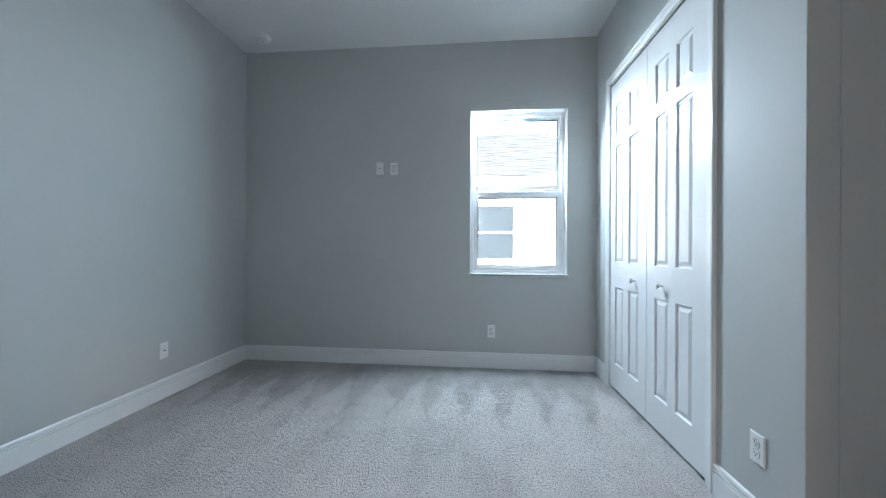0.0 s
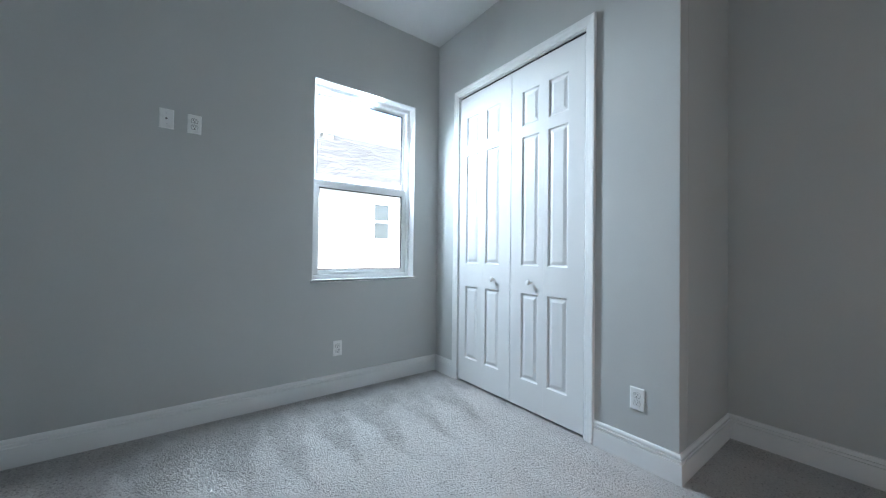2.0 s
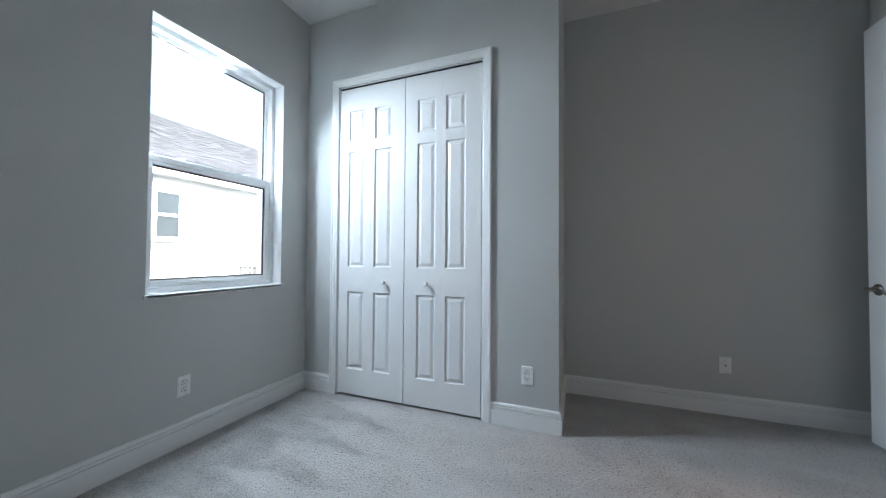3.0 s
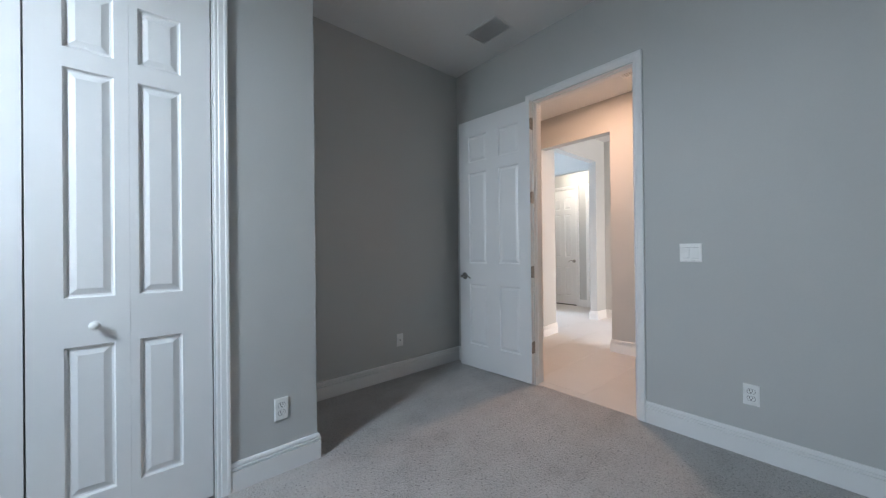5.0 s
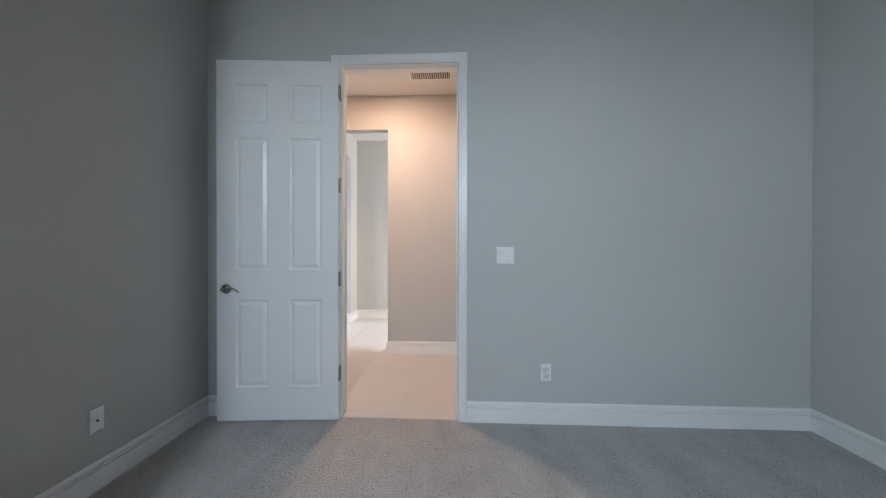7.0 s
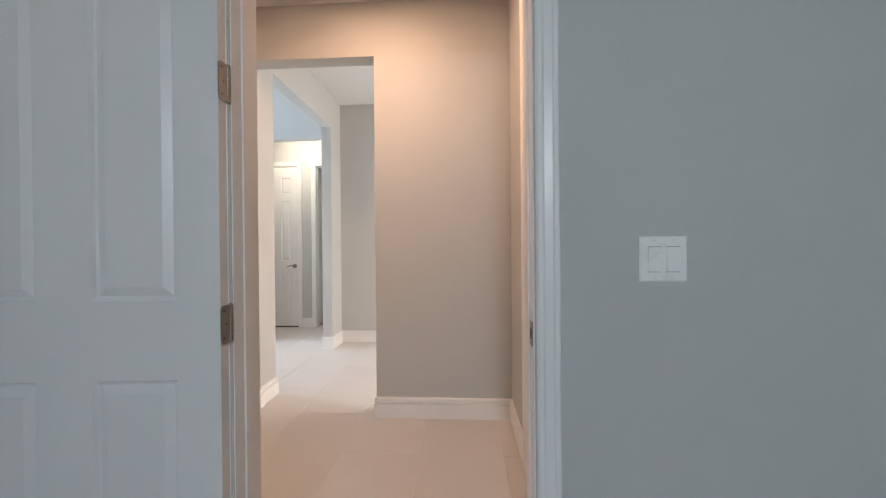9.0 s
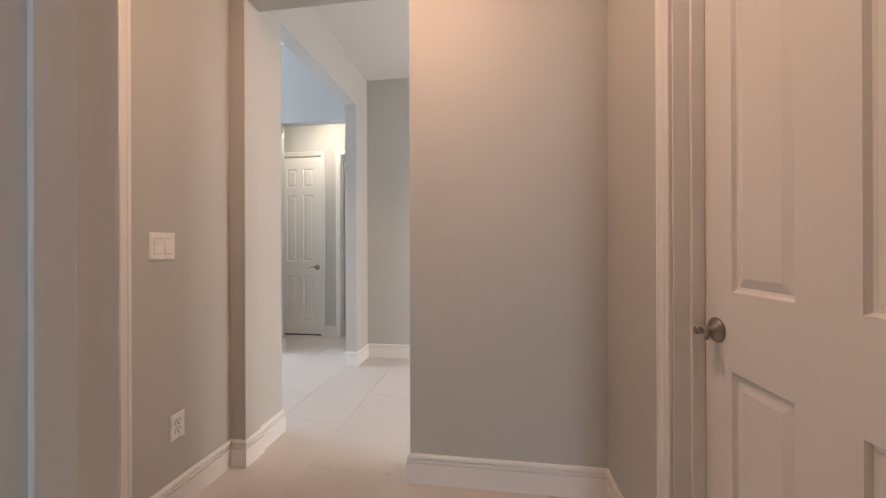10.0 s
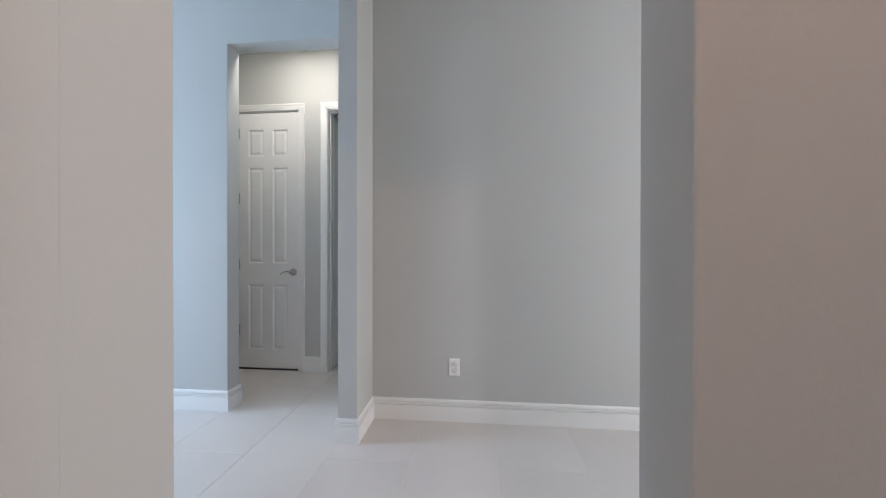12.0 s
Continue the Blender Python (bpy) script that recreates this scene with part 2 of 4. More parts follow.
def part(name, bm, mat, parent=None, label="", m=None, bevel=0.0):
    bmesh.ops.recalc_face_normals(bm, faces=bm.faces)
    me = bpy.data.meshes.new(name)
    bm.to_mesh(me)
    bm.free()
    me.materials.append(mat)
    ob = new(name, me)
    if parent:
        ob.parent = parent
    if m is not None:
        ob.matrix_local = m
    if label:
        ob["label"] = label
    if bevel:
        mod = ob.modifiers.new("edge", "BEVEL")
        mod.width, mod.segments, mod.limit_method, mod.angle_limit = bevel, 2, "ANGLE", radians(50)
    return ob


def thing(name, m, label, category, group=""):
    ob = new(name)
    ob.matrix_world = m
    return tagged(ob, label, category, group)


# structure: the plan
XW, XE, YS, YN, ZC = -0.880, 3.178, 0.835, 4.612, 3.000
CLX, CLY = 2.443, 2.638
HALL_Y, VEST_Z, HALL_Z, FAR_Z = -0.615, 2.856, 2.945, 2.925
PX, NICHE_Y, FOYER_Y, FAR_Y, VW = 3.105, -2.500, -2.490, -3.272, 1.275
GAP_S, GAP_N, FOYER_X = -2.191, -0.962, 4.132
FLOOR_OUT = -0.15


def wall(name, axis, at, thick, u0, u1, z0, z1, holes=(), mat=None, bevel=0.003):
    """A wall in the plane axis = at..at + thick, from u0 to u1 along it, with holes (u0, u1, z0, z1) right through."""
    us = sorted({u0, u1, *[k for h in holes for k in h[:2]]})
    zs = sorted({z0, z1, *[k for h in holes for k in h[2:]]})
    bm = bmesh.new()
    made = {}

    def vert(i, j, k):
        if (i, j, k) not in made:
            d = at + thick * k
            made[i, j, k] = bm.verts.new((d, us[i], zs[j]) if axis == "x" else (us[i], d, zs[j]))
        return made[i, j, k]

    def solid(i, j):
        if not (0 <= i < len(us) - 1 and 0 <= j < len(zs) - 1):
            return False
        u, z = (us[i] + us[i + 1]) / 2, (zs[j] + zs[j + 1]) / 2
        return not any(h[0] < u < h[1] and h[2] < z < h[3] for h in holes)
    for i in range(len(us) - 1):
        for j in range(len(zs) - 1):
            if not solid(i, j):
                continue
            for k in (0, 1):
                bm.faces.new([vert(i, j, k), vert(i + 1, j, k), vert(i + 1, j + 1, k), vert(i, j + 1, k)])
            for di, dj, a, b in ((-1, 0, (i, j), (i, j + 1)), (1, 0, (i + 1, j), (i + 1, j + 1)), (0, -1, (i, j), (i + 1, j)), (0, 1, (i, j + 1), (i + 1, j + 1))):
                if not solid(i + di, j + dj):
                    bm.faces.new([vert(*a, 0), vert(*b, 0), vert(*b, 1), vert(*a, 1)])
    bmesh.ops.dissolve_limit(bm, angle_limit=0.01, verts=bm.verts, edges=bm.edges)
    return tagged(part(name, bm, mat or WALL, bevel=bevel), kind="structure")


WIN = (1.316, 2.190, 0.843, 2.366)
DOORWAY = (1.420, 2.228, 0.0, 2.434)
CLOSET = (3.122, 4.290, 0.0, 2.407)
ENTRY = (-0.030, 0.618, 0.0, 2.434)
WEST_DOOR = (-0.043, 0.626, 0.0, 2.434)
FAR_DOOR = (4.030, 4.625, 0.0, 2.385)
FAR_OPEN = (3.225, 3.754, 0.0, 2.385)
OPENING = (2.201, 3.090)

wall("wall_north", "y", YN, 0.24, -1.13, 7.6, FLOOR_OUT, 3.3, [WIN])
wall("wall_west", "x", XW - 0.12, 0.12, 0.69, YN - 0.001, 0, 3.3)
wall("wall_south", "y", YS - 0.118, 0.118, XW + 0.001, XE - 0.001, 0, 3.3, [DOORWAY])
wall("wall_east", "x", XE, 0.115, HALL_Y - 0.118, YN - 0.001, 0, 3.3, [ENTRY])
wall("wall_closet", "x", CLX, 0.10, CLY, YN - 0.001, 0, ZC - 0.001, [CLOSET])
wall("wall_closet_end", "y", CLY, 0.10, CLX + 0.101, XE - 0.001, 0, ZC - 0.001)
wall("wall_vestibule_west", "x", VW - 0.112, 0.112, HALL_Y + 0.001, YS - 0.119, 0, 3.3, [WEST_DOOR])
wall("wall_vestibule_south", "y", HALL_Y - 0.12, 0.12, -1.0, PX + 0.115, 0, 3.3, [(*OPENING, 0.0, 2.482)])
wall("wall_partition", "x", PX, 0.115, NICHE_Y, HALL_Y - 0.121, 0, 3.6, [(GAP_S, GAP_N, 0.0, 2.572)])
wall("wall_hall_south", "y", NICHE_Y - 0.12, 0.12, -1.0, PX + 0.115, 0, 3.6)
# unseen, added to shut the hall's west end
wall("wall_hall_closing", "x", -1.12, 0.12, -3.4, 0.68, 0, 3.3)
wall("wall_foyer_north", "y", GAP_N, 0.12, PX + 0.116, 7.48, 0, 3.6)
wall("wall_foyer_south", "y", FOYER_Y - 0.12, 0.12, PX + 0.117, 7.48, 0, 3.6, [(PX + 0.117, FOYER_X, 0.0, 2.545)])
wall("wall_far", "y", FAR_Y - 0.12, 0.12, 2.9, 5.1, 0, 3.3, [FAR_DOOR, FAR_OPEN])
wall("wall_far_east", "x", 4.78, 0.12, FAR_Y + 0.001, FOYER_Y - 0.121, 0, 3.3)
wall("wall_far_west", "x", PX - 0.02, 0.115, -4.3, NICHE_Y - 0.121, 0, 3.3)
wall("wall_front", "x", 7.481, 0.2, -4.4, YN - 0.001, FLOOR_OUT, 3.6, [(-2.1, -1.0, 0.0, 2.7)])
wall("wall_rear", "y", -4.4, 0.12, -1.12, 7.48, 0, 3.6)
wall("wall_side", "x", -1.25, 0.12, -4.4, YN - 0.001, FLOOR_OUT, 3.3)


def slab(name, a, b, mat, bevel=0.0):
    bm = bmesh.new()
    box(bm, a, b)
    return tagged(part(name, bm, mat, bevel=bevel), kind="structure")


slab("ceiling_bedroom", (XW, YS, ZC), (XE, YN, ZC + 0.1), CEIL)
slab("ceiling_vestibule", (VW + 0.001, HALL_Y + 0.001, VEST_Z), (XE - 0.001, YS - 0.119, VEST_Z + 0.1), CEIL)
slab("ceiling_hall", (-1.0, NICHE_Y + 0.001, HALL_Z), (PX - 0.001, HALL_Y - 0.121, HALL_Z + 0.1), CEIL)
slab("ceiling_foyer", (PX + 0.116, FOYER_Y + 0.001, 3.4), (7.48, GAP_N - 0.001, 3.5), CEIL)
slab("ceiling_far", (PX + 0.096, FAR_Y + 0.001, FAR_Z), (4.779, FOYER_Y - 0.121, FAR_Z + 0.1), CEIL)
slab("roof_deck", (-1.4, -4.5, 3.61), (7.8, YN + 0.30, 3.75), CONCRETE)
slab("foundation", (-1.25, -4.4, FLOOR_OUT), (7.6, YN + 0.2, -0.012), CONCRETE)
slab("grout_bed", (-1.0, -4.28, -0.0118), (7.48, YS - 0.018, -0.0015), GROUT)
slab("carpet", (XW, YS - 0.016, -0.0117), (XE, YN, 0.0), CARPET)
slab("closing_wall", (3.2, YN - 0.001, 3.3), (7.6, YN + 0.24, 3.6), WALL)
slab("closing_wall", (-1.25, YN - 0.001, 3.301), (3.199, YN + 0.24, 3.6), WALL)


BASE = [(0.0, 0.0), (0.015, 0.0), (0.015, 0.0975), (0.006, 0.0985), (0.006, 0.1045), (0.0138, 0.1055), (0.0138, 0.1145), (0.005, 0.1155), (0.005, 0.1215), (0.0112, 0.1225), (0.0100, 0.132), (0.006, 0.1385), (0.0, 0.140)]


def sweep(bm, points, profile, closed=False):
    """A moulding along points (x, y) in the floor's plane; its face lies to the left of the way. Mitred at the corners."""
    n = len(points)
    rings = []
    for i, p in enumerate(points):
        p = Vector(p)
        dirs = []
        if i > 0:
            dirs.append((p - Vector(points[i - 1])).normalized())
        if i < n - 1:
            dirs.append((Vector(points[i + 1]) - p).normalized())
        norms = [Vector((-d.y, d.x)) for d in dirs]
        mid = sum(norms, Vector((0, 0)))
        mid.normalize()
        mid /= max(0.3, mid.dot(norms[0]))
        rings.append([bm.verts.new((p.x + mid.x * o, p.y + mid.y * o, h)) for o, h in profile])
    for a, b in zip(rings, rings[1:]):
        for i in range(len(profile)):
            j = (i + 1) % len(profile)
            bm.faces.new((a[i], a[j], b[j], b[i]))
    bm.faces.new(rings[0])
    bm.faces.new(rings[-1][::-1])


def baseboard(*points):
    bm = bmesh.new()
    sweep(bm, points, BASE)
    tagged(part("baseboard", bm, TRIM), kind="structure")


CW = 0.058
baseboard((DOORWAY[1] + CW, YS), (XE, YS), (XE, CLY), (CLX, CLY), (CLX, CLOSET[0] - CW))
baseboard((CLX, CLOSET[1] + CW), (CLX, YN), (XW, YN), (XW, YS), (DOORWAY[0] - CW, YS))
baseboard((VW, WEST_DOOR[0] - CW), (VW, HALL_Y), (OPENING[0], HALL_Y), (OPENING[0], HALL_Y - 0.12), (-1.0, HALL_Y - 0.12), (-1.0, NICHE_Y), (PX, NICHE_Y), (PX, GAP_S), (PX + 0.115, GAP_S), (PX + 0.115, FOYER_Y))
baseboard((PX + 0.115, GAP_N), (PX, GAP_N), (PX, HALL_Y - 0.12), (OPENING[1], HALL_Y - 0.12), (OPENING[1], HALL_Y), (XE, HALL_Y), (XE, ENTRY[0] - CW))
baseboard((FAR_OPEN[1] + CW, FAR_Y), (FAR_DOOR[0] - CW, FAR_Y))
baseboard((FAR_DOOR[1] + CW, FAR_Y), (4.78, FAR_Y), (4.78, FOYER_Y - 0.12), (FOYER_X, FOYER_Y - 0.12), (FOYER_X, FOYER_Y), (7.48, FOYER_Y))
baseboard((7.48, GAP_N), (PX + 0.115, GAP_N))


# casing round an opening: local x across, z up, face towards -y
CASE = [(0.0, 0.0), (0.0, 0.008), (0.006, 0.011), (0.016, 0.011), (0.020, 0.014), (0.040, 0.016), (0.044, 0.019), (0.054, 0.019), (CW, 0.015), (CW, 0.0)]


def casing(name, m, w, h, reveal=0.004):
    """Runs up, over and down; each leg is a part."""
    t = thing(name, m, "white painted door casing with a stepped profile", "door casing")
    t["kind"] = "structure"
    for leg in range(3):
        bm = bmesh.new()
        ends = []
        for k in (0, 1):
            ring = []
            for o, d in CASE:
                o += reveal
                if leg == 0:
                    p = (-o, -d, 0.0 if k == 0 else h + o)
                elif leg == 1:
                    p = (-o if k == 0 else w + o, -d, h + o)
                else:
                    p = (w + o, -d, h + o if k == 0 else 0.0)
                ring.append(bm.verts.new(p))
            ends.append(ring)
        for i in range(len(CASE)):
            j = (i + 1) % len(CASE)
            bm.faces.new((ends[0][i], ends[0][j], ends[1][j], ends[1][i]))
        bm.faces.new(ends[0])
        bm.faces.new(ends[1][::-1])
        part("casing_head" if leg == 1 else "casing_leg", bm, TRIM, t)
    return t


def jamb(m, w, h, deep, stop=None, s=0.011):
    """The lining of a doorway, with its stop; local y runs into the wall."""
    t = thing("door_jamb", m, "white painted door jamb lining", "door jamb")
    t["kind"] = "structure"
    th = 0.004
    for a, b in (((0, 0, 0), (th, deep, h)), ((w - th, 0, 0), (w, deep, h)), ((th, 0, h - th), (w - th, deep, h))):
        part("lining", worn_box(a, b, 0.001, 1), TRIM, t)
    if stop is not None:
        for a, b in (((th, stop, 0), (th + s, stop + 0.035, h - th)), ((w - th - s, stop, 0), (w - th, stop + 0.035, h - th)), ((th + s, stop, h - th - s), (w - th - s, stop + 0.035, h - th))):
            part("stop", worn_box(a, b, 0.0015, 1), TRIM, t)
    return t


NORTH, EAST, SOUTH, WEST = 0, -90, 180, 90    # the wall that a thing hangs on


def on(wall_turn, x, y, z=0.0):
    return pose(x, y, z, 0, 0, wall_turn)


# bedroom doorway, seen from the bedroom (x runs to the west) and from the vestibule
casing("door_casing", on(SOUTH, DOORWAY[1], YS), DOORWAY[1] - DOORWAY[0], DOORWAY[3])
casing("door_casing", on(NORTH, DOORWAY[0], YS - 0.118), DOORWAY[1] - DOORWAY[0], DOORWAY[3])
jamb(on(SOUTH, DOORWAY[1], YS), DOORWAY[1] - DOORWAY[0], DOORWAY[3], 0.118, 0.040, 0.006)
casing("closet_casing", on(EAST, CLX, CLOSET[1]), CLOSET[1] - CLOSET[0], CLOSET[3])
jamb(on(EAST, CLX, CLOSET[1]), CLOSET[1] - CLOSET[0], CLOSET[3], 0.10)
casing("door_casing", on(EAST, XE, ENTRY[1]), ENTRY[1] - ENTRY[0], ENTRY[3])
jamb(on(EAST, XE, ENTRY[1]), ENTRY[1] - ENTRY[0], ENTRY[3], 0.115, 0.045)
casing("door_casing", on(WEST, VW, WEST_DOOR[0]), WEST_DOOR[1] - WEST_DOOR[0], WEST_DOOR[3])
jamb(on(WEST, VW, WEST_DOOR[0]), WEST_DOOR[1] - WEST_DOOR[0], WEST_DOOR[3], 0.112, 0.045)
casing("door_casing", on(SOUTH, FAR_DOOR[1], FAR_Y), FAR_DOOR[1] - FAR_DOOR[0], FAR_DOOR[3])
jamb(on(SOUTH, FAR_DOOR[1], FAR_Y), FAR_DOOR[1] - FAR_DOOR[0], FAR_DOOR[3], 0.12, 0.045)
casing("door_casing", on(SOUTH, FAR_OPEN[1], FAR_Y), FAR_OPEN[1] - FAR_OPEN[0], FAR_OPEN[3])
jamb(on(SOUTH, FAR_OPEN[1], FAR_Y), FAR_OPEN[1] - FAR_OPEN[0], FAR_OPEN[3], 0.12, 0.04)


# doors: local x from the hinge, y into the thickness, z up
ROWS = [(0.225, 0.815), (1.02, 1.905), (2.01, 2.265)]


def door_leaf(name, parent, w, h, thick, columns, m=None, mat=None, rows=ROWS):
    xs = sorted({0.0, w, *[k for c in columns for k in c]})
    zs = sorted({0.0, h, *[k for c in rows for k in c]})
    bm = bmesh.new()
    made = {}

    def vert(x, y, z):
        key = (round(x, 5), round(y, 5), round(z, 5))
        if key not in made:
            made[key] = bm.verts.new(key)
        return made[key]

    def hollow(x, z):
        return any(a < x < b for a, b in columns) and any(a < z < b for a, b in rows)
    for x0, x1 in zip(xs, xs[1:]):
        for z0, z1 in zip(zs, zs[1:]):
            if not hollow((x0 + x1) / 2, (z0 + z1) / 2):
                for y in (0.0, thick):
                    bm.faces.new([vert(x0, y, z0), vert(x1, y, z0), vert(x1, y, z1), vert(x0, y, z1)])
                continue
            i, d = 0.006, 0.009
            for y, e in ((0.0, d), (thick, thick - d)):
                o = [(x0, z0), (x1, z0), (x1, z1), (x0, z1)]
                n = [(x0 + i, z0 + i), (x1 - i, z0 + i), (x1 - i, z1 - i), (x0 + i, z1 - i)]
                for k in range(4):
                    j = (k + 1) % 4
                    bm.faces.new([vert(o[k][0], y, o[k][1]), vert(o[j][0], y, o[j][1]), vert(n[j][0], e, n[j][1]), vert(n[k][0], e, n[k][1])])
    for x0, x1 in zip(xs, xs[1:]):
        for z in (0.0, h):
            bm.faces.new([vert(x0, 0.0, z), vert(x1, 0.0, z), vert(x1, thick, z), vert(x0, thick, z)])
    for z0, z1 in zip(zs, zs[1:]):
        for x in (0.0, w):
            bm.faces.new([vert(x, 0.0, z0), vert(x, 0.0, z1), vert(x, thick, z1), vert(x, thick, z0)])
    leaf = part(name, bm, mat or DOOR, parent, m=m)
    for a, b in columns:
        for z0, z1 in rows:
            bm = bmesh.new()
            steps = [(0.006, 0.009), (0.013, 0.0105), (0.036, 0.003), (0.040, 0.003)]
            for y, s in ((0.0, 1), (thick, -1)):
                loops = [[bm.verts.new((x, y + s * d, z)) for x, z in ((a + i, z0 + i), (b - i, z0 + i), (b - i, z1 - i), (a + i, z1 - i))] for i, d in steps]
                for p, q in zip(loops, loops[1:]):
                    for k in range(4):
                        bm.faces.new([p[k], p[(k + 1) % 4], q[(k + 1) % 4], q[k]])
                bm.faces.new(loops[-1])
            part("panel", bm, mat or DOOR, leaf)
    return leaf


def lever(parent, x, z, y, out, towards, mat=NICKEL, reach=0.105):
    """A lever handle on the face at y; out is -1 or 1 along y, towards -1 or 1 along x."""
    m = Matrix.Translation((x, y, z)) @ pose(0, 0, 0, 90 if out < 0 else -90)
    bm = bmesh.new()
    lathe(bm, [(0.0335, 0), (0.0335, 0.004), (0.030, 0.008), (0.016, 0.011), (0.0115, 0.016), (0.0105, 0.040), (0.013, 0.044), (0.013, 0.054), (0.008, 0.057)], m)
    handle = part("lever_handle", bm, mat, parent, "satin nickel lever handle")
    bm = bmesh.new()
    pts, radii = [], []
    for i in range(9):
        u = i / 8
        pts.append((x + towards * reach * u, y + out * (0.049 - 0.010 * math.sin(u * 2.6)), z + 0.012 * math.sin(u * 3.4) - 0.016 * u * u))
        radii.append(0.0095 * (1 - 0.45 * u))
    tube(bm, pts, radii, 10, 0.8)
    part("lever", bm, mat, handle)
    return handle


def hinge(parent, x, y, z, dx, dy, ex, ey, mat=NICKEL, w=0.038):
    """A butt hinge: a knuckle at x, y and two plates of which one runs along (dx, dy), one along (ex, ey)."""
    h = 0.10
    bm = bmesh.new()
    for k in range(5):
        lathe(bm, [(0.0058, 0), (0.0062, 0.001), (0.0062, 0.0185), (0.0058, 0.0195)], Matrix.Translation((x, y, z - h / 2 + k * 0.02)), 12)
    lathe(bm, [(0.003, 0), (0.0045, 0.002), (0.002, 0.004)], Matrix.Translation((x, y, z + h / 2)), 10)
    t = part("hinge", bm, mat, parent, "satin nickel butt hinge")
    for ux, uy in ((dx, dy), (ex, ey)):
        bm = bmesh.new()
        r = min(0.012, w * 0.4)
        outline = [(0, -h / 2), (w - r, -h / 2)] + [(w - r + r * math.sin(a), -h / 2 + r - r * math.cos(a)) for a in (0.4, 0.8, 1.2, 1.57)]
        outline += [(w - r + r * math.cos(a), h / 2 - r + r * math.sin(a)) for a in (0, 0.4, 0.8, 1.2, 1.57)] + [(0, h / 2)]
        n = Vector((-uy, ux))
        for s in (0.0015, -0.0015):
            bm.faces.new([bm.verts.new((x + ux * u + n.x * s, y + uy * u + n.y * s, z + v)) for u, v in outline])
        bm.verts.ensure_lookup_table()
        c = len(outline)
        for i in range(c):
            bm.faces.new([bm.verts[i], bm.verts[(i + 1) % c], bm.verts[c + (i + 1) % c], bm.verts[c + i]])
        plate = part("plate", bm, mat, t)
        for u, v in ((0.027, 0.036), (0.021, 0), (0.027, -0.036)) if w > 0.03 else ():
            for s in (-1, 1):
                bm = bmesh.new()
                turn = Matrix(((ux, 0, n.x, 0), (uy, 0, n.y, 0), (0, 1, 0, 0), (0, 0, 0, 1)))
                lathe(bm, [(0.0042, 0), (0.0036, 0.0008), (0.0012, 0.0009), (0.001, 0.0003)], Matrix.Translation((x + ux * u + n.x * s * 0.0015, y + uy * u + n.y * s * 0.0015, z + v)) @ turn @ (pose(0, 0, 0, 180) if s < 0 else Matrix()), 10)
                part("screw", bm, PEWTER, t)
    return t


HINGES = (0.32, 0.967, 1.605, 2.238)


def bedroom_door():
    turn = 4.4
    t = thing("bedroom_door", pose(DOORWAY[1] + 0.002, YS + 0.006, 0.0, 0, 0, turn), "white six panel door with a nickel lever, standing wide open against the grey wall", "door")
    leaf = door_leaf("leaf", t, 0.808, 2.425, 0.036, [(0.112, 0.328), (0.468, 0.684)], Matrix.Translation((0.004, 0, 0.012)))
    lever(t, 0.748, 0.903, 0.036, 1, -1)
    lever(t, 0.748, 0.903, 0.0, -1, -1)
    bm = worn_box((0.8105, 0.006, 0.895), (0.8135, 0.030, 0.955), 0.001, 1)
    part("latch_plate", bm, NICKEL, t)
    for z in HINGES:
        hinge(t, -0.002, 0.002, z, 0.0768, 0.997, -0.0768, -0.997)
    return t


bedroom_door()


def closet_doors():
    for k, y in enumerate((CLOSET[1] - 0.007, CLOSET[1] - 0.586)):
        t = thing("bifold_door", on(EAST, CLX + 0.004, y, 0.016), "white bifold closet door of two moulded leaves, closed, with a small knob", "closet door", "closet doors")
        w = 0.2862
        for i in (0, 1):
            cols = [(0.096 - 0.014 * (k == 0), 0.241 - 0.014 * (k == 0))] if i == 0 else [(0.0285, 0.1755)]
            leaf = door_leaf("leaf", t, w, 2.368, 0.034, cols, Matrix.Translation((i * (w + 0.0004), 0, 0)), rows=[(0.192, 0.785), (0.975, 1.872), (1.950, 2.192)])
        x = 0.413 if k == 0 else 0.182
        bm = bmesh.new()
        lathe(bm, [(0.0085, 0), (0.0075, 0.006), (0.007, 0.012), (0.014, 0.018), (0.0175, 0.025), (0.0165, 0.031), (0.010, 0.035), (0.003, 0.036)], Matrix.Translation((x, 0, 0.864)) @ pose(0, 0, 0, 90), 20)
        part("knob", bm, PLATE, t, "small white door knob")


closet_doors()
# the track over the closet doors; its black puts the gap's shade into the colour
track = thing("closet_track", on(EAST, CLX, CLOSET[1]), "sliding track at the head of the closet, blackened for the shade in the gap", "door track")
part("rail", worn_box((0.006, 0.012, 2.3935), (1.162, 0.046, 2.4025), 0.001, 1), DARK, track)


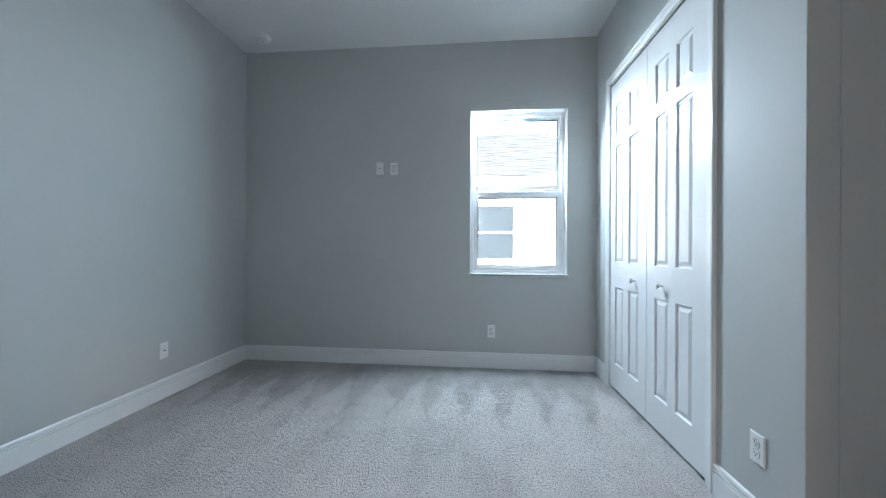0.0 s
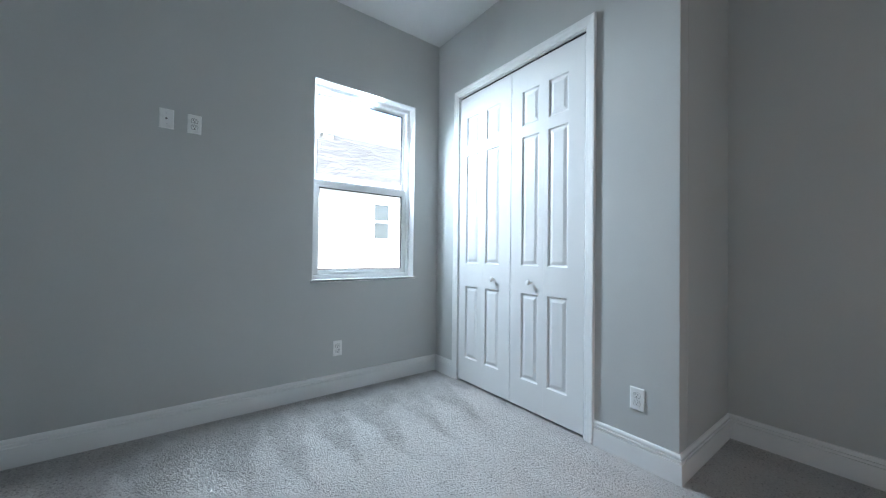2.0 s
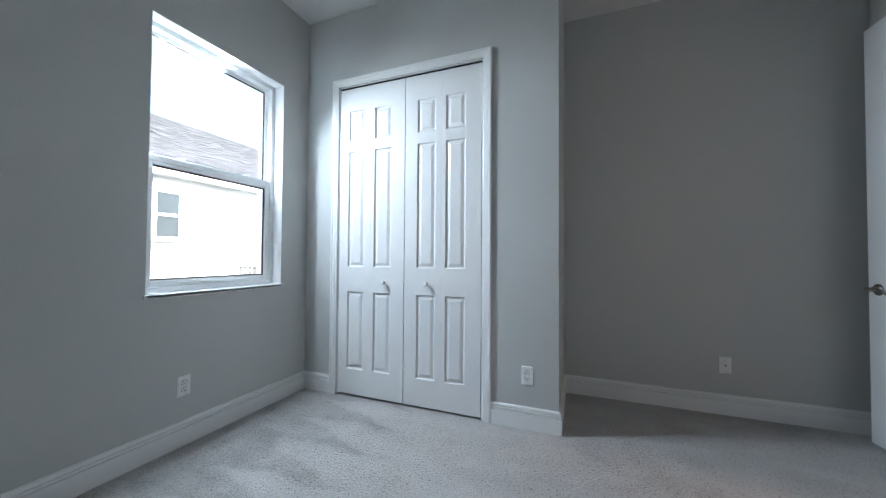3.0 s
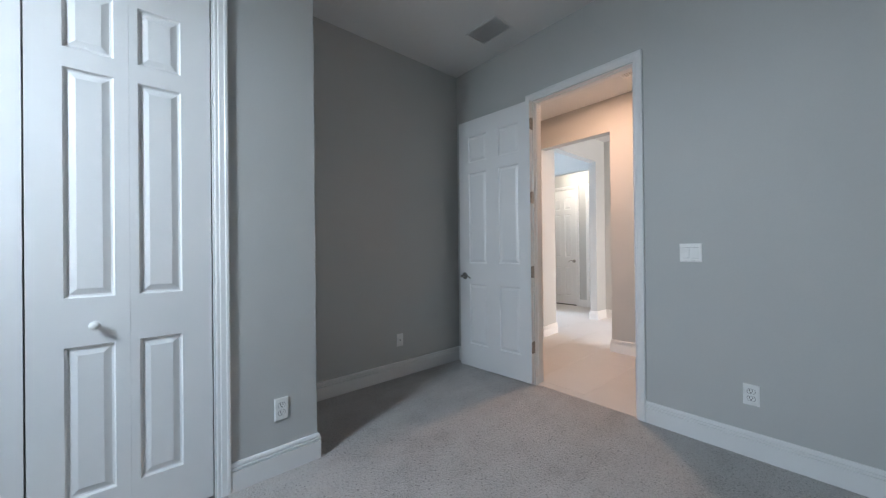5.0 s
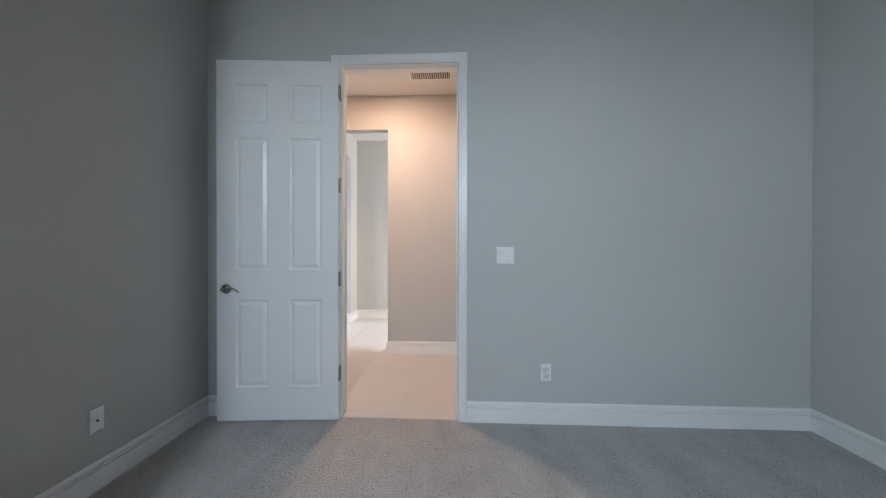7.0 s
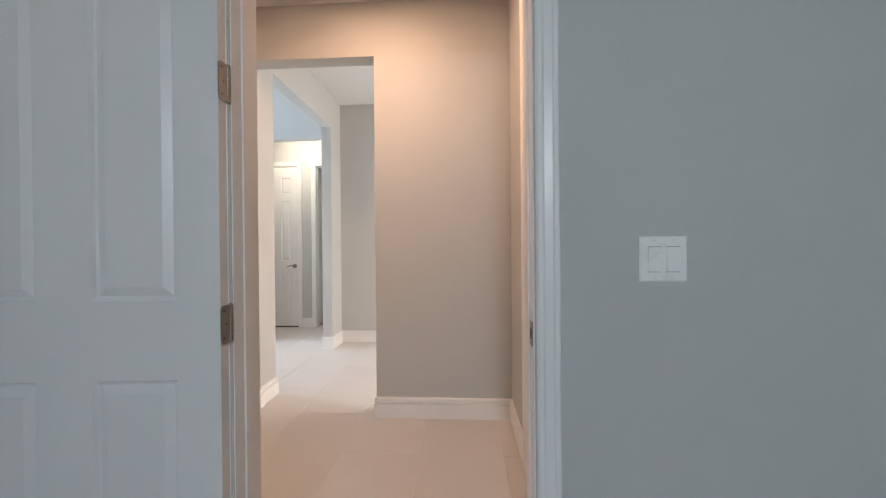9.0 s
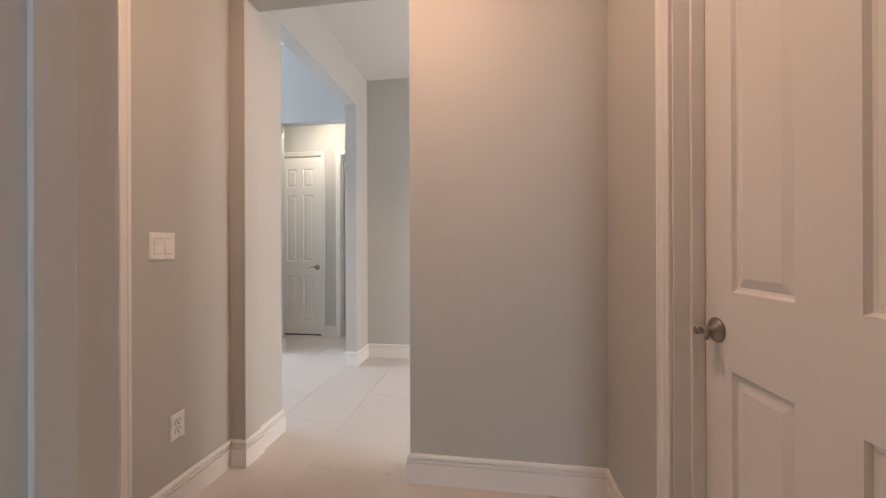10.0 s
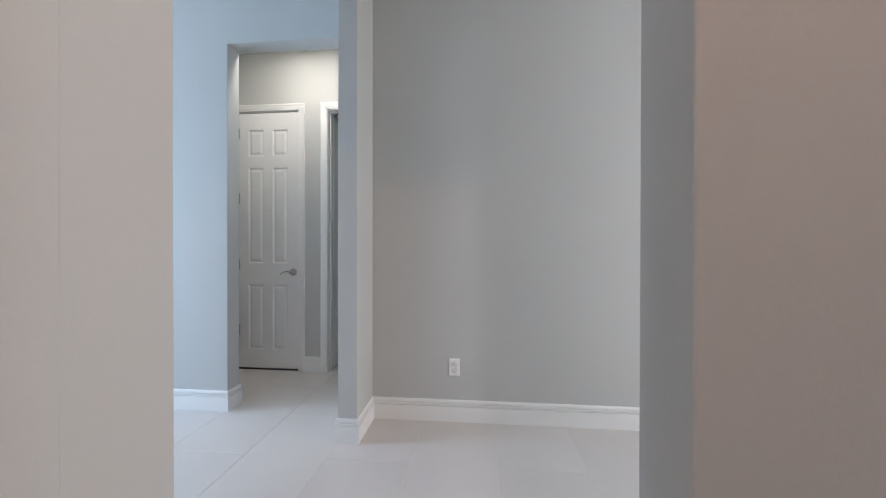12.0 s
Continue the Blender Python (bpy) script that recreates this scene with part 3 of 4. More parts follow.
def entry_door():
    t = thing("garage_door_leaf", on(EAST, XE + 0.006, ENTRY[1] - 0.006, 0.012), "white six panel door with a nickel deadbolt and lever, closed", "door")
    w = ENTRY[1] - ENTRY[0] - 0.013
    c = [(0.10, 0.262), (0.381, 0.543)]
    door_leaf("leaf", t, w, 2.415, 0.038, c)
    lever(t, w - 0.056, 0.962, 0, -1, -1)
    bm = bmesh.new()
    lathe(bm, [(0.029, 0), (0.029, 0.006), (0.026, 0.011), (0.014, 0.014), (0.012, 0.015)], Matrix.Translation((w - 0.056, 0, 1.094)) @ pose(0, 0, 0, 90), 28)
    bolt = part("deadbolt", bm, NICKEL, t, "round satin nickel deadbolt")
    bm = worn_box((w - 0.076, -0.028, 1.088), (w - 0.036, -0.016, 1.100), 0.004, 2)
    part("thumb_turn", bm, NICKEL, bolt)
    bm = worn_box((w + 0.001, -0.003, 0.928), (w + 0.005, 0.03, 0.993), 0.001, 1)
    part("strike", bm, PEWTER, t)
    return t


entry_door()


def west_door():
    w = WEST_DOOR[1] - WEST_DOOR[0] - 0.014
    t = thing("closet_door", on(WEST, VW - 0.081, WEST_DOOR[0] + 0.007, 0.012), "white six panel door with a nickel lever, closed in its frame", "door")
    door_leaf("leaf", t, w, 2.415, 0.03, [(0.115, 0.300), (0.430, 0.625)])
    lever(t, 0.058, 0.922 - 0.012, 0, -1, 1, reach=0.03)
    return t


west_door()


FAR_ROWS = [(0.17, 0.77), (0.97, 1.85), (1.96, 2.20)]
FAR_HINGES = (0.35, 0.96, 1.57, 2.17)


def far_doors():
    w = FAR_DOOR[1] - FAR_DOOR[0] - 0.014
    t = thing("hall_closet_door", on(SOUTH, FAR_DOOR[1] - 0.007, FAR_Y - 0.005, 0.02), "narrow white six panel door with a nickel lever, closed, dark gap under it", "door")
    door_leaf("leaf", t, w, FAR_DOOR[3] - 0.030, 0.036, [(0.10, 0.245), (0.335, 0.480)], rows=FAR_ROWS)
    lever(t, w - 0.045, 0.89, 0, -1, -1)
    # the gap's shade, put in as a black strip below the leaf
    part("under_door_shade", worn_box((0.0, 0.002, -0.019), (w, 0.034, 0.0005), 0.001, 1), GASKET_AND_GAP, t, "black strip under the door that stands in for the gap's shade")
    for z in FAR_HINGES:
        hinge(t, -0.001, -0.006, z, 1.0, 0.0, -1.0, 0.0, w=0.019)
    t = thing("far_room_door", pose(FAR_OPEN[1] - 0.006, FAR_Y - 0.12, 0.012, 0, 0, -93), "white door standing open into the far room", "door")
    door_leaf("leaf", t, 0.52, FAR_OPEN[3] - 0.02, 0.036, [(0.09, 0.225), (0.30, 0.43)], rows=FAR_ROWS)
    for z in FAR_HINGES:
        hinge(t, -0.004, 0.040, z, 0.0, -1.0, -1.0, 0.0)


far_doors()
slab("closing_wall", (FAR_DOOR[0] - 0.1, -3.6, 0), (FAR_DOOR[1] + 0.1, -3.50, 2.9), WALL)

# strike plate in the bedroom jamb
sp = thing("strike_plate", on(SOUTH, DOORWAY[0], YS, 0.0), "satin nickel strike plate let into the white door jamb", "strike plate")
part("plate", worn_box((-0.0062, 0.004, 0.903), (-0.0042, 0.036, 0.968), 0.0008, 1), NICKEL, sp)
part("latch_hole", worn_box((-0.0066, 0.012, 0.922), (-0.0063, 0.028, 0.949), 0.0001, 1), DARK, sp)


# window in the north wall
def window():
    x0, x1, z0, z1 = WIN
    t = thing("window_1", pose(x0, YN, z0), "white vinyl single hung window with clear panes", "window")
    t["kind"] = "structure"
    w, h = x1 - x0, z1 - z0
    yf = 0.085
    mid = 0.755

    def frame_ring(name, parent, a0, b0, a1, b1, wid, y0, y1, mat=VINYL):
        for k, (p, q) in enumerate((((a0, y0, b0), (a0 + wid, y1, b1)), ((a1 - wid, y0, b0), (a1, y1, b1)), ((a0 + wid, y0, b0), (a1 - wid, y1, b0 + wid)), ((a0 + wid, y0, b1 - wid), (a1 - wid, y1, b1)))):
            part(name + ("_stile", "_stile", "_rail", "_rail")[k], worn_box(p, q, 0.002, 1), mat, parent)
    frame_ring("frame", t, 0, 0.018, w, h, 0.034, yf, yf + 0.075)
    upper = part("upper_sash", worn_box((0.034, yf + 0.042, mid - 0.012), (w - 0.034, yf + 0.066, mid + 0.022), 0.002, 1), VINYL, t)
    frame_ring("sash", upper, 0.034, mid + 0.022, w - 0.034, h - 0.034, 0.022, yf + 0.042, yf + 0.066)
    lower = part("lower_sash", worn_box((0.034, yf + 0.008, mid - 0.004), (w - 0.034, yf + 0.038, mid + 0.036), 0.003, 1), VINYL, t)
    frame_ring("sash", lower, 0.034, 0.052, w - 0.034, mid + 0.014, 0.036, yf + 0.010, yf + 0.038)
    part("lift_rail", worn_box((0.20, yf - 0.002, 0.066), (w - 0.20, yf + 0.009, 0.073), 0.002, 1), VINYL, t)
    for px in (0.22, w - 0.22):
        part("latch", worn_box((px - 0.022, yf + 0.012, mid + 0.036), (px + 0.022, yf + 0.030, mid + 0.046), 0.003, 2), VINYL, t)
    for a, b, y in (((0.068, 0.088), (w - 0.068, mid - 0.022), yf + 0.026), ((0.054, mid + 0.042), (w - 0.054, h - 0.054), yf + 0.054)):
        g = 0.009
        for p, q in (((a[0], y - 0.005, a[1]), (a[0] + g, y + 0.005, b[1])), ((b[0] - g, y - 0.005, a[1]), (b[0], y + 0.005, b[1])), ((a[0] + g, y - 0.005, a[1]), (b[0] - g, y + 0.005, a[1] + g)), ((a[0] + g, y - 0.005, b[1] - g), (b[0] - g, y + 0.005, b[1]))):
            bm = bmesh.new()
            box(bm, p, q)
            part("gasket", bm, GASKET_AND_GAP, t)
        bm = bmesh.new()
        bm.faces.new([bm.verts.new(p) for p in ((a[0], y, a[1]), (b[0], y, a[1]), (b[0], y, b[1]), (a[0], y, b[1]))])
        pane = part("pane", bm, GLASS, t)
        pane.visible_shadow = False
    sill = part("window_sill", worn_box((0.0015, -0.016, 0.0015), (w - 0.0015, yf, 0.020), 0.004, 2), SILL, t, "white cultured marble window sill")
    part("window_sill", worn_box((-0.012, -0.016, -0.002), (w + 0.012, -0.0005, 0.0195), 0.003, 2), SILL, t)
    # painted returns inside and stucco returns outside
    for a, b in (((0, 0.001, 0.018), (0.0035, yf, h)), ((w - 0.0035, 0.001, 0.018), (w, yf, h)), ((0.0035, 0.001, h - 0.0035), (w - 0.0035, yf, h))):
        bm = bmesh.new()
        box(bm, a, b)
        part("reveal", bm, TRIM, t)
    for a, b in (((0, yf + 0.075, 0), (0.004, 0.25, h)), ((w - 0.004, yf + 0.075, 0), (w, 0.25, h)), ((0.004, yf + 0.075, h - 0.004), (w - 0.004, 0.25, h)), ((0.004, yf + 0.075, 0.0), (w - 0.004, 0.27, 0.02))):
        bm = bmesh.new()
        box(bm, a, b)
        part("outer_reveal", bm, STUCCO, t)


window()


# wall plates: local x across, z up, face towards -y
def plate(parent, w, h, mat=PLATE):
    bm = bmesh.new()
    loops = [[bm.verts.new((sx * (w / 2 - i), -d, sz * (h / 2 - i))) for sx, sz in ((-1, -1), (1, -1), (1, 1), (-1, 1))] for i, d in ((0, 0), (0, 0.003), (0.004, 0.0062), (0.006, 0.0065))]
    for p, q in zip(loops, loops[1:]):
        for k in range(4):
            bm.faces.new([p[k], p[(k + 1) % 4], q[(k + 1) % 4], q[k]])
    bm.faces.new(loops[-1])
    bm.faces.new(loops[0])
    return part("cover_plate", bm, mat, parent)


def screw(parent, x, z, r=0.003):
    bm = bmesh.new()
    lathe(bm, [(r, 0), (r * 0.9, 0.0008), (r * 0.3, 0.001)], Matrix.Translation((x, -0.0064, z)) @ pose(0, 0, 0, 90), 12)
    s = part("screw", bm, PLATE, parent)
    part("slot", worn_box((x - r * 0.8, -0.0076, z - 0.0004), (x + r * 0.8, -0.0073, z + 0.0004), 0.0001, 1), PEWTER, s)


def outlet(m, label="white duplex outlet with a cover plate on the grey wall"):
    t = thing("wall_outlet", m, label, "wall outlet", "wall outlets")
    plate(t, 0.070, 0.115)
    for z in (-0.0195, 0.0195):
        bm = bmesh.new()
        ring = []
        for i in range(20):
            a = math.tau * i / 20
            ring.append((0.017 * math.cos(a), max(-0.0125, min(0.0125, 0.017 * math.sin(a)))))
        lo = [bm.verts.new((x, -0.006, z + v)) for x, v in ring]
        hi = [bm.verts.new((x * 0.96, -0.0088, z + v * 0.96)) for x, v in ring]
        for i in range(20):
            bm.faces.new((lo[i], lo[(i + 1) % 20], hi[(i + 1) % 20], hi[i]))
        bm.faces.new(hi)
        face = part("receptacle", bm, PLATE, t)
        bm = bmesh.new()
        ring_lo = [bm.verts.new((px * 1.09, -0.0068, z + v * 1.10)) for px, v in ring]
        ring_hi = [bm.verts.new((px * 0.99, -0.0069, z + v * 0.99)) for px, v in ring]
        for i in range(20):
            bm.faces.new((ring_lo[i], ring_lo[(i + 1) % 20], ring_hi[(i + 1) % 20], ring_hi[i]))
        part("gap_ring", bm, PEWTER, face)
        for x, w, hh in ((-0.0065, 0.0032, 0.0100), (0.0065, 0.0032, 0.0085)):
            part("slot", worn_box((x - w / 2, -0.0092, z + 0.001 - 0.001), (x + w / 2, -0.00885, z + hh), 0.0001, 1), DARK, face)
        bm = bmesh.new()
        lathe(bm, [(0.0034, 0), (0.0033, 0.0003)], Matrix.Translation((0, -0.0089, z - 0.0065)) @ pose(0, 0, 0, 90), 12)
        part("earth_hole", bm, DARK, face)
    screw(t, 0, 0)
    return t


def rocker_switch(m, label):
    t = thing("light_switch", m, label, "light switch", "light switches")
    plate(t, 0.116, 0.115)
    for x, tip in ((-0.023, 1), (0.023, -1)):
        part("switch_frame", worn_box((x - 0.0175, -0.0075, -0.034), (x + 0.0175, -0.006, 0.034), 0.0006, 1), PLATE, t)
        bm = bmesh.new()
        a, b = (-0.0102, -0.0085) if tip > 0 else (-0.0085, -0.0102)
        v = [bm.verts.new(p) for p in ((x - 0.0155, -0.007, -0.031), (x + 0.0155, -0.007, -0.031), (x + 0.0155, -0.007, 0.031), (x - 0.0155, -0.007, 0.031), (x - 0.0155, b, -0.031), (x + 0.0155, b, -0.031), (x + 0.0155, a, 0.031), (x - 0.0155, a, 0.031))]
        for f in ((0, 3, 2, 1), (4, 5, 6, 7), (0, 1, 5, 4), (1, 2, 6, 5), (2, 3, 7, 6), (3, 0, 4, 7)):
            bm.faces.new([v[i] for i in f])
        part("rocker", bm, PLATE, t)
        for zz in (-0.0322, 0.0312):
            part("shadow_gap", worn_box((x - 0.0160, -0.0078, zz), (x + 0.0160, -0.0074, zz + 0.001), 0.0001, 1), DARK, t)
    for x in (-0.023, 0.023):
        for z in (-0.048, 0.048):
            screw(t, x, z, 0.0022)
    return t


outlet(on(NORTH, 0.598, YN, 1.843), "white duplex outlet set high on the grey wall for a television")
outlet(on(NORTH, 1.515, YN, 0.334), "white duplex outlet low on the grey wall under the window")
outlet(on(EAST, CLX, 2.828, 0.334), "white duplex outlet low on the grey wall beside the closet")
outlet(on(SOUTH, 0.828, YS, 0.344), "white duplex outlet low on the grey wall past the light switch")
outlet(on(EAST, XE, -0.298, 0.370), "white duplex outlet low on the vestibule wall")
outlet(on(SOUTH, 2.557, NICHE_Y, 0.352), "white duplex outlet low on the grey hallway wall")
rocker_switch(on(SOUTH, 1.100, YS, 1.130), "white double rocker switch on the grey wall beside the doorway")
rocker_switch(on(EAST, XE, -0.229, 1.161), "white double rocker switch on the vestibule wall")


def blank_plate(m, label, hole):
    t = thing("cable_plate", m, label, "wall plate", "wall plates")
    plate(t, 0.070, 0.115)
    if hole:
        bm = bmesh.new()
        lathe(bm, [(0.0055, 0), (0.005, 0.006), (0.0015, 0.0062)], Matrix.Translation((0, -0.006, 0)) @ pose(0, 0, 0, 90), 12)
        part("coax_socket", bm, PEWTER, t)
    for z in (-0.03, 0.03):
        screw(t, 0, z)


blank_plate(on(NORTH, 0.463, YN, 1.847), "white cable plate with a socket set high on the grey wall", True)
blank_plate(on(WEST, XW, 3.714, 0.342), "white wall plate low on the grey wall", True)
blank_plate(on(EAST, XE, 1.587, 0.338), "white wall plate low on the shaded grey wall", True)


# ceiling things: local z down from the ceiling is negative
def register(name, x, y, z, w, d, turn, label, slats, mat=PLATE, back=DARK):
    t = thing(name, pose(x, y, z, 0, 0, turn), label, "ceiling vent")
    rim = 0.022
    for a, b in (((-w / 2, -d / 2), (w / 2, -d / 2 + rim)), ((-w / 2, d / 2 - rim), (w / 2, d / 2)), ((-w / 2, -d / 2 + rim), (-w / 2 + rim, d / 2 - rim)), ((w / 2 - rim, -d / 2 + rim), (w / 2, d / 2 - rim))):
        part("frame", worn_box((*a, -0.008), (*b, -0.0005), 0.002, 1), mat, t)
    part("backing", worn_box((-w / 2 + rim, -d / 2 + rim, -0.0015), (w / 2 - rim, d / 2 - rim, -0.0005), 0.0002, 1), back, t)
    n = slats
    for i in range(n):
        bm = bmesh.new()
        u = -w / 2 + rim + (i + 0.5) * (w - 2 * rim) / n
        pts = [(u - 0.005, -0.003), (u + 0.004, -0.0115), (u + 0.005, -0.0105), (u - 0.004, -0.002)]
        ends = [[bm.verts.new((px, yy, pz)) for px, pz in pts] for yy in (-d / 2 + rim, d / 2 - rim)]
        for k in range(4):
            bm.faces.new((ends[0][k], ends[0][(k + 1) % 4], ends[1][(k + 1) % 4], ends[1][k]))
        bm.faces.new(ends[0])
        bm.faces.new(ends[1][::-1])
        part("slat", bm, mat, t)
    return t


register("ceiling_vent", 2.415, 1.170, ZC, 0.235, 0.34, 90, "white slatted air vent in the bedroom ceiling", 10, CEIL, VENT_BACK)
register("ceiling_vent", 1.695, -0.15, VEST_Z, 0.42, 0.24, 0, "white slatted return air grille in the vestibule ceiling", 18)


def smoke_alarm(x, y, z):
    t = thing("smoke_alarm", pose(x, y, z), "round white smoke alarm on the ceiling", "smoke alarm")
    bm = bmesh.new()
    lathe(bm, [(0.068, -0.0005), (0.068, -0.010), (0.062, -0.013)], Matrix(), 32)
    part("base", bm, PLATE, t)
    bm = bmesh.new()
    lathe(bm, [(0.060, -0.013), (0.058, -0.026), (0.048, -0.036), (0.020, -0.040), (0.004, -0.040)], Matrix(), 32)
    part("cover", bm, PLATE, t)
    bm = bmesh.new()
    lathe(bm, [(0.008, -0.0395), (0.008, -0.042), (0.006, -0.043)], Matrix(), 16)
    part("button", bm, GRILLE, t)


smoke_alarm(-0.555, 4.37, ZC)


def downlight(x, y, z):
    t = thing("recessed_downlight", pose(x, y, z), "small round recessed downlight with a white trim, lit warm", "ceiling light", "recessed downlights")
    bm = bmesh.new()
    lathe(bm, [(0.085, -0.0005), (0.085, -0.004), (0.068, -0.008), (0.066, -0.0005)], Matrix(), 32)
    part("trim_ring", bm, PLATE, t)
    bm = bmesh.new()
    lathe(bm, [(0.064, -0.001), (0.064, -0.004)], Matrix(), 32)
    part("lens", bm, LENS, t)


downlight(*VESTIBULE_LAMP, VEST_Z)
downlight(*FAR_LAMP, FAR_Z)


# outside: ground and the house across the side yard
GROUND = -0.15
bm = bmesh.new()
bm.faces.new([bm.verts.new(p) for p in ((-400, -400, GROUND), (400, -400, GROUND), (400, 400, GROUND), (-400, 400, GROUND))])
tagged(part("ground", bm, GRASS), kind="structure")

HY = 10.9


def neighbour_house():
    t = thing("neighbouring_house", pose(0, 0, 0), "single storey white stucco house with a grey shingle roof", "house")
    bm = bmesh.new()
    box(bm, (-8, HY, GROUND), (16, HY + 12, 2.80))
    part("wall", bm, STUCCO, t)
    z0, z1, y0, y1 = EAVE, RIDGE[1], HY - 0.22, RIDGE[0]
    bm = bmesh.new()
    for a, b in (((-8.5, y0, z0 - 0.22), (16.5, y0 + 0.03, z0)), ((-8.5, y0 + 0.03, z0 - 0.22), (16.5, HY, z0 - 0.19))):
        box(bm, a, b)
    part("fascia", bm, FASCIA, t)
    # drip edge
    part("drip_edge", worn_box((-8.5, y0 - 0.012, z0 - 0.03), (16.5, y0 - 0.001, z0 + 0.006), 0.002, 1), FASCIA, t)
    # roof deck with courses of shingles
    bm = bmesh.new()
    v = [bm.verts.new(p) for p in ((-8.5, y0, z0), (16.5, y0, z0), (16.5, y1, z1), (-8.5, y1, z1))]
    bm.faces.new(v)
    b2 = [bm.verts.new(p) for p in ((-8.5, 2 * y1 - y0, z0), (16.5, 2 * y1 - y0, z0))]
    bm.faces.new((v[3], v[2], b2[1], b2[0]))
    part("roof", bm, SHINGLE, t)
    rng = random.Random(4)
    slope = Vector((0, y1 - y0, z1 - z0)).normalized()
    up = Vector((0, -slope.z, slope.y))
    length = math.hypot(y1 - y0, z1 - z0)
    verts, faces = [], []
    course, row = 0.0, 0
    while course < length - 0.1:
        x = -4.0 + rng.uniform(-0.3, 0)
        while x < 12.0:
            w = rng.choice((0.16, 0.22, 0.30, 0.36))
            lift = rng.choice((0.006, 0.012, 0.016))
            drop = rng.uniform(-0.008, 0.008)
            base = Vector((x, y0, z0)) + slope * (course + drop)
            c = len(verts)
            for dx, ds, dn in ((0.003, 0, 0.001), (w - 0.003, 0, 0.001), (w - 0.003, 0, lift), (0.003, 0, lift), (w - 0.003, 0.17, 0.003), (0.003, 0.17, 0.003)):
                verts.append(base + Vector((dx, 0, 0)) + slope * ds + up * dn)
            faces += [(c, c + 1, c + 2, c + 3), (c + 3, c + 2, c + 4, c + 5)]
            x += w
        course += 0.145
        row += 1
    me = bpy.data.meshes.new("shingles")
    me.from_pydata([tuple(v) for v in verts], [], faces)
    me.materials.append(SHINGLE)
    sh = new("shingles", me)
    sh.parent = t
    tagged(sh, kind="stuff")
    # windows with raised surrounds
    for x, w, top, bottom in HOUSE_WINDOWS:
        bm = bmesh.new()
        for a, b in (((x - 0.08, HY - 0.04, bottom - 0.06), (x, HY, top + 0.06)), ((x + w, HY - 0.04, bottom - 0.06), (x + w + 0.08, HY, top + 0.06)), ((x, HY - 0.04, bottom - 0.06), (x + w, HY, bottom)), ((x, HY - 0.04, top), (x + w, HY, top + 0.06))):
            box(bm, a, b)
        win = part("window", bm, STUCCO, t, "white single hung window with a raised stucco surround")
        part("cap", worn_box((x - 0.06, HY - 0.07, top + 0.06), (x + w + 0.08, HY - 0.001, top + 0.10), 0.004, 1), FASCIA, win)
        f = 0.045
        mid = (top + bottom) / 2
        bm = bmesh.new()
        for a, b in (((x, HY - 0.03, bottom), (x + f, HY - 0.002, top)), ((x + w - f, HY - 0.03, bottom), (x + w, HY - 0.002, top)), ((x + f, HY - 0.03, bottom), (x + w - f, HY - 0.002, bottom + f)), ((x + f, HY - 0.03, top - f), (x + w - f, HY - 0.002, top)), ((x + f, HY - 0.034, mid - 0.03), (x + w - f, HY - 0.002, mid + 0.03))):
            box(bm, a, b)
        part("window_frame", bm, VINYL, win)
        for za, zb in ((bottom + f, mid - 0.03), (mid + 0.03, top - f)):
            bm = bmesh.new()
            box(bm, (x + f, HY - 0.014, za), (x + w - f, HY - 0.004, zb))
            part("pane", bm, HOUSE_GLASS, win)
    # low vents on the roof
    for x, yy in ROOF_VENTS:
        s = (yy - y0) / (y1 - y0)
        z = z0 + (z1 - z0) * s
        bm = worn_box((x - 0.2, yy - 0.15, z - 0.05), (x + 0.2, yy + 0.22, z + 0.16), 0.02, 2)
        v = part("roof_vent", bm, GRILLE, t)
        part("hood", worn_box((x - 0.24, yy - 0.22, z + 0.13), (x + 0.24, yy + 0.25, z + 0.17), 0.01, 1), GRILLE, v)


EAVE, RIDGE = 3.0, (17.0, 6.2)
HOUSE_WINDOWS = [(1.32, 1.11, 2.30, 0.80), (4.74, 0.53, 2.47, 1.42)]
ROOF_VENTS = [(4.5, 15.9), (5.05, 15.9)]
neighbour_house()


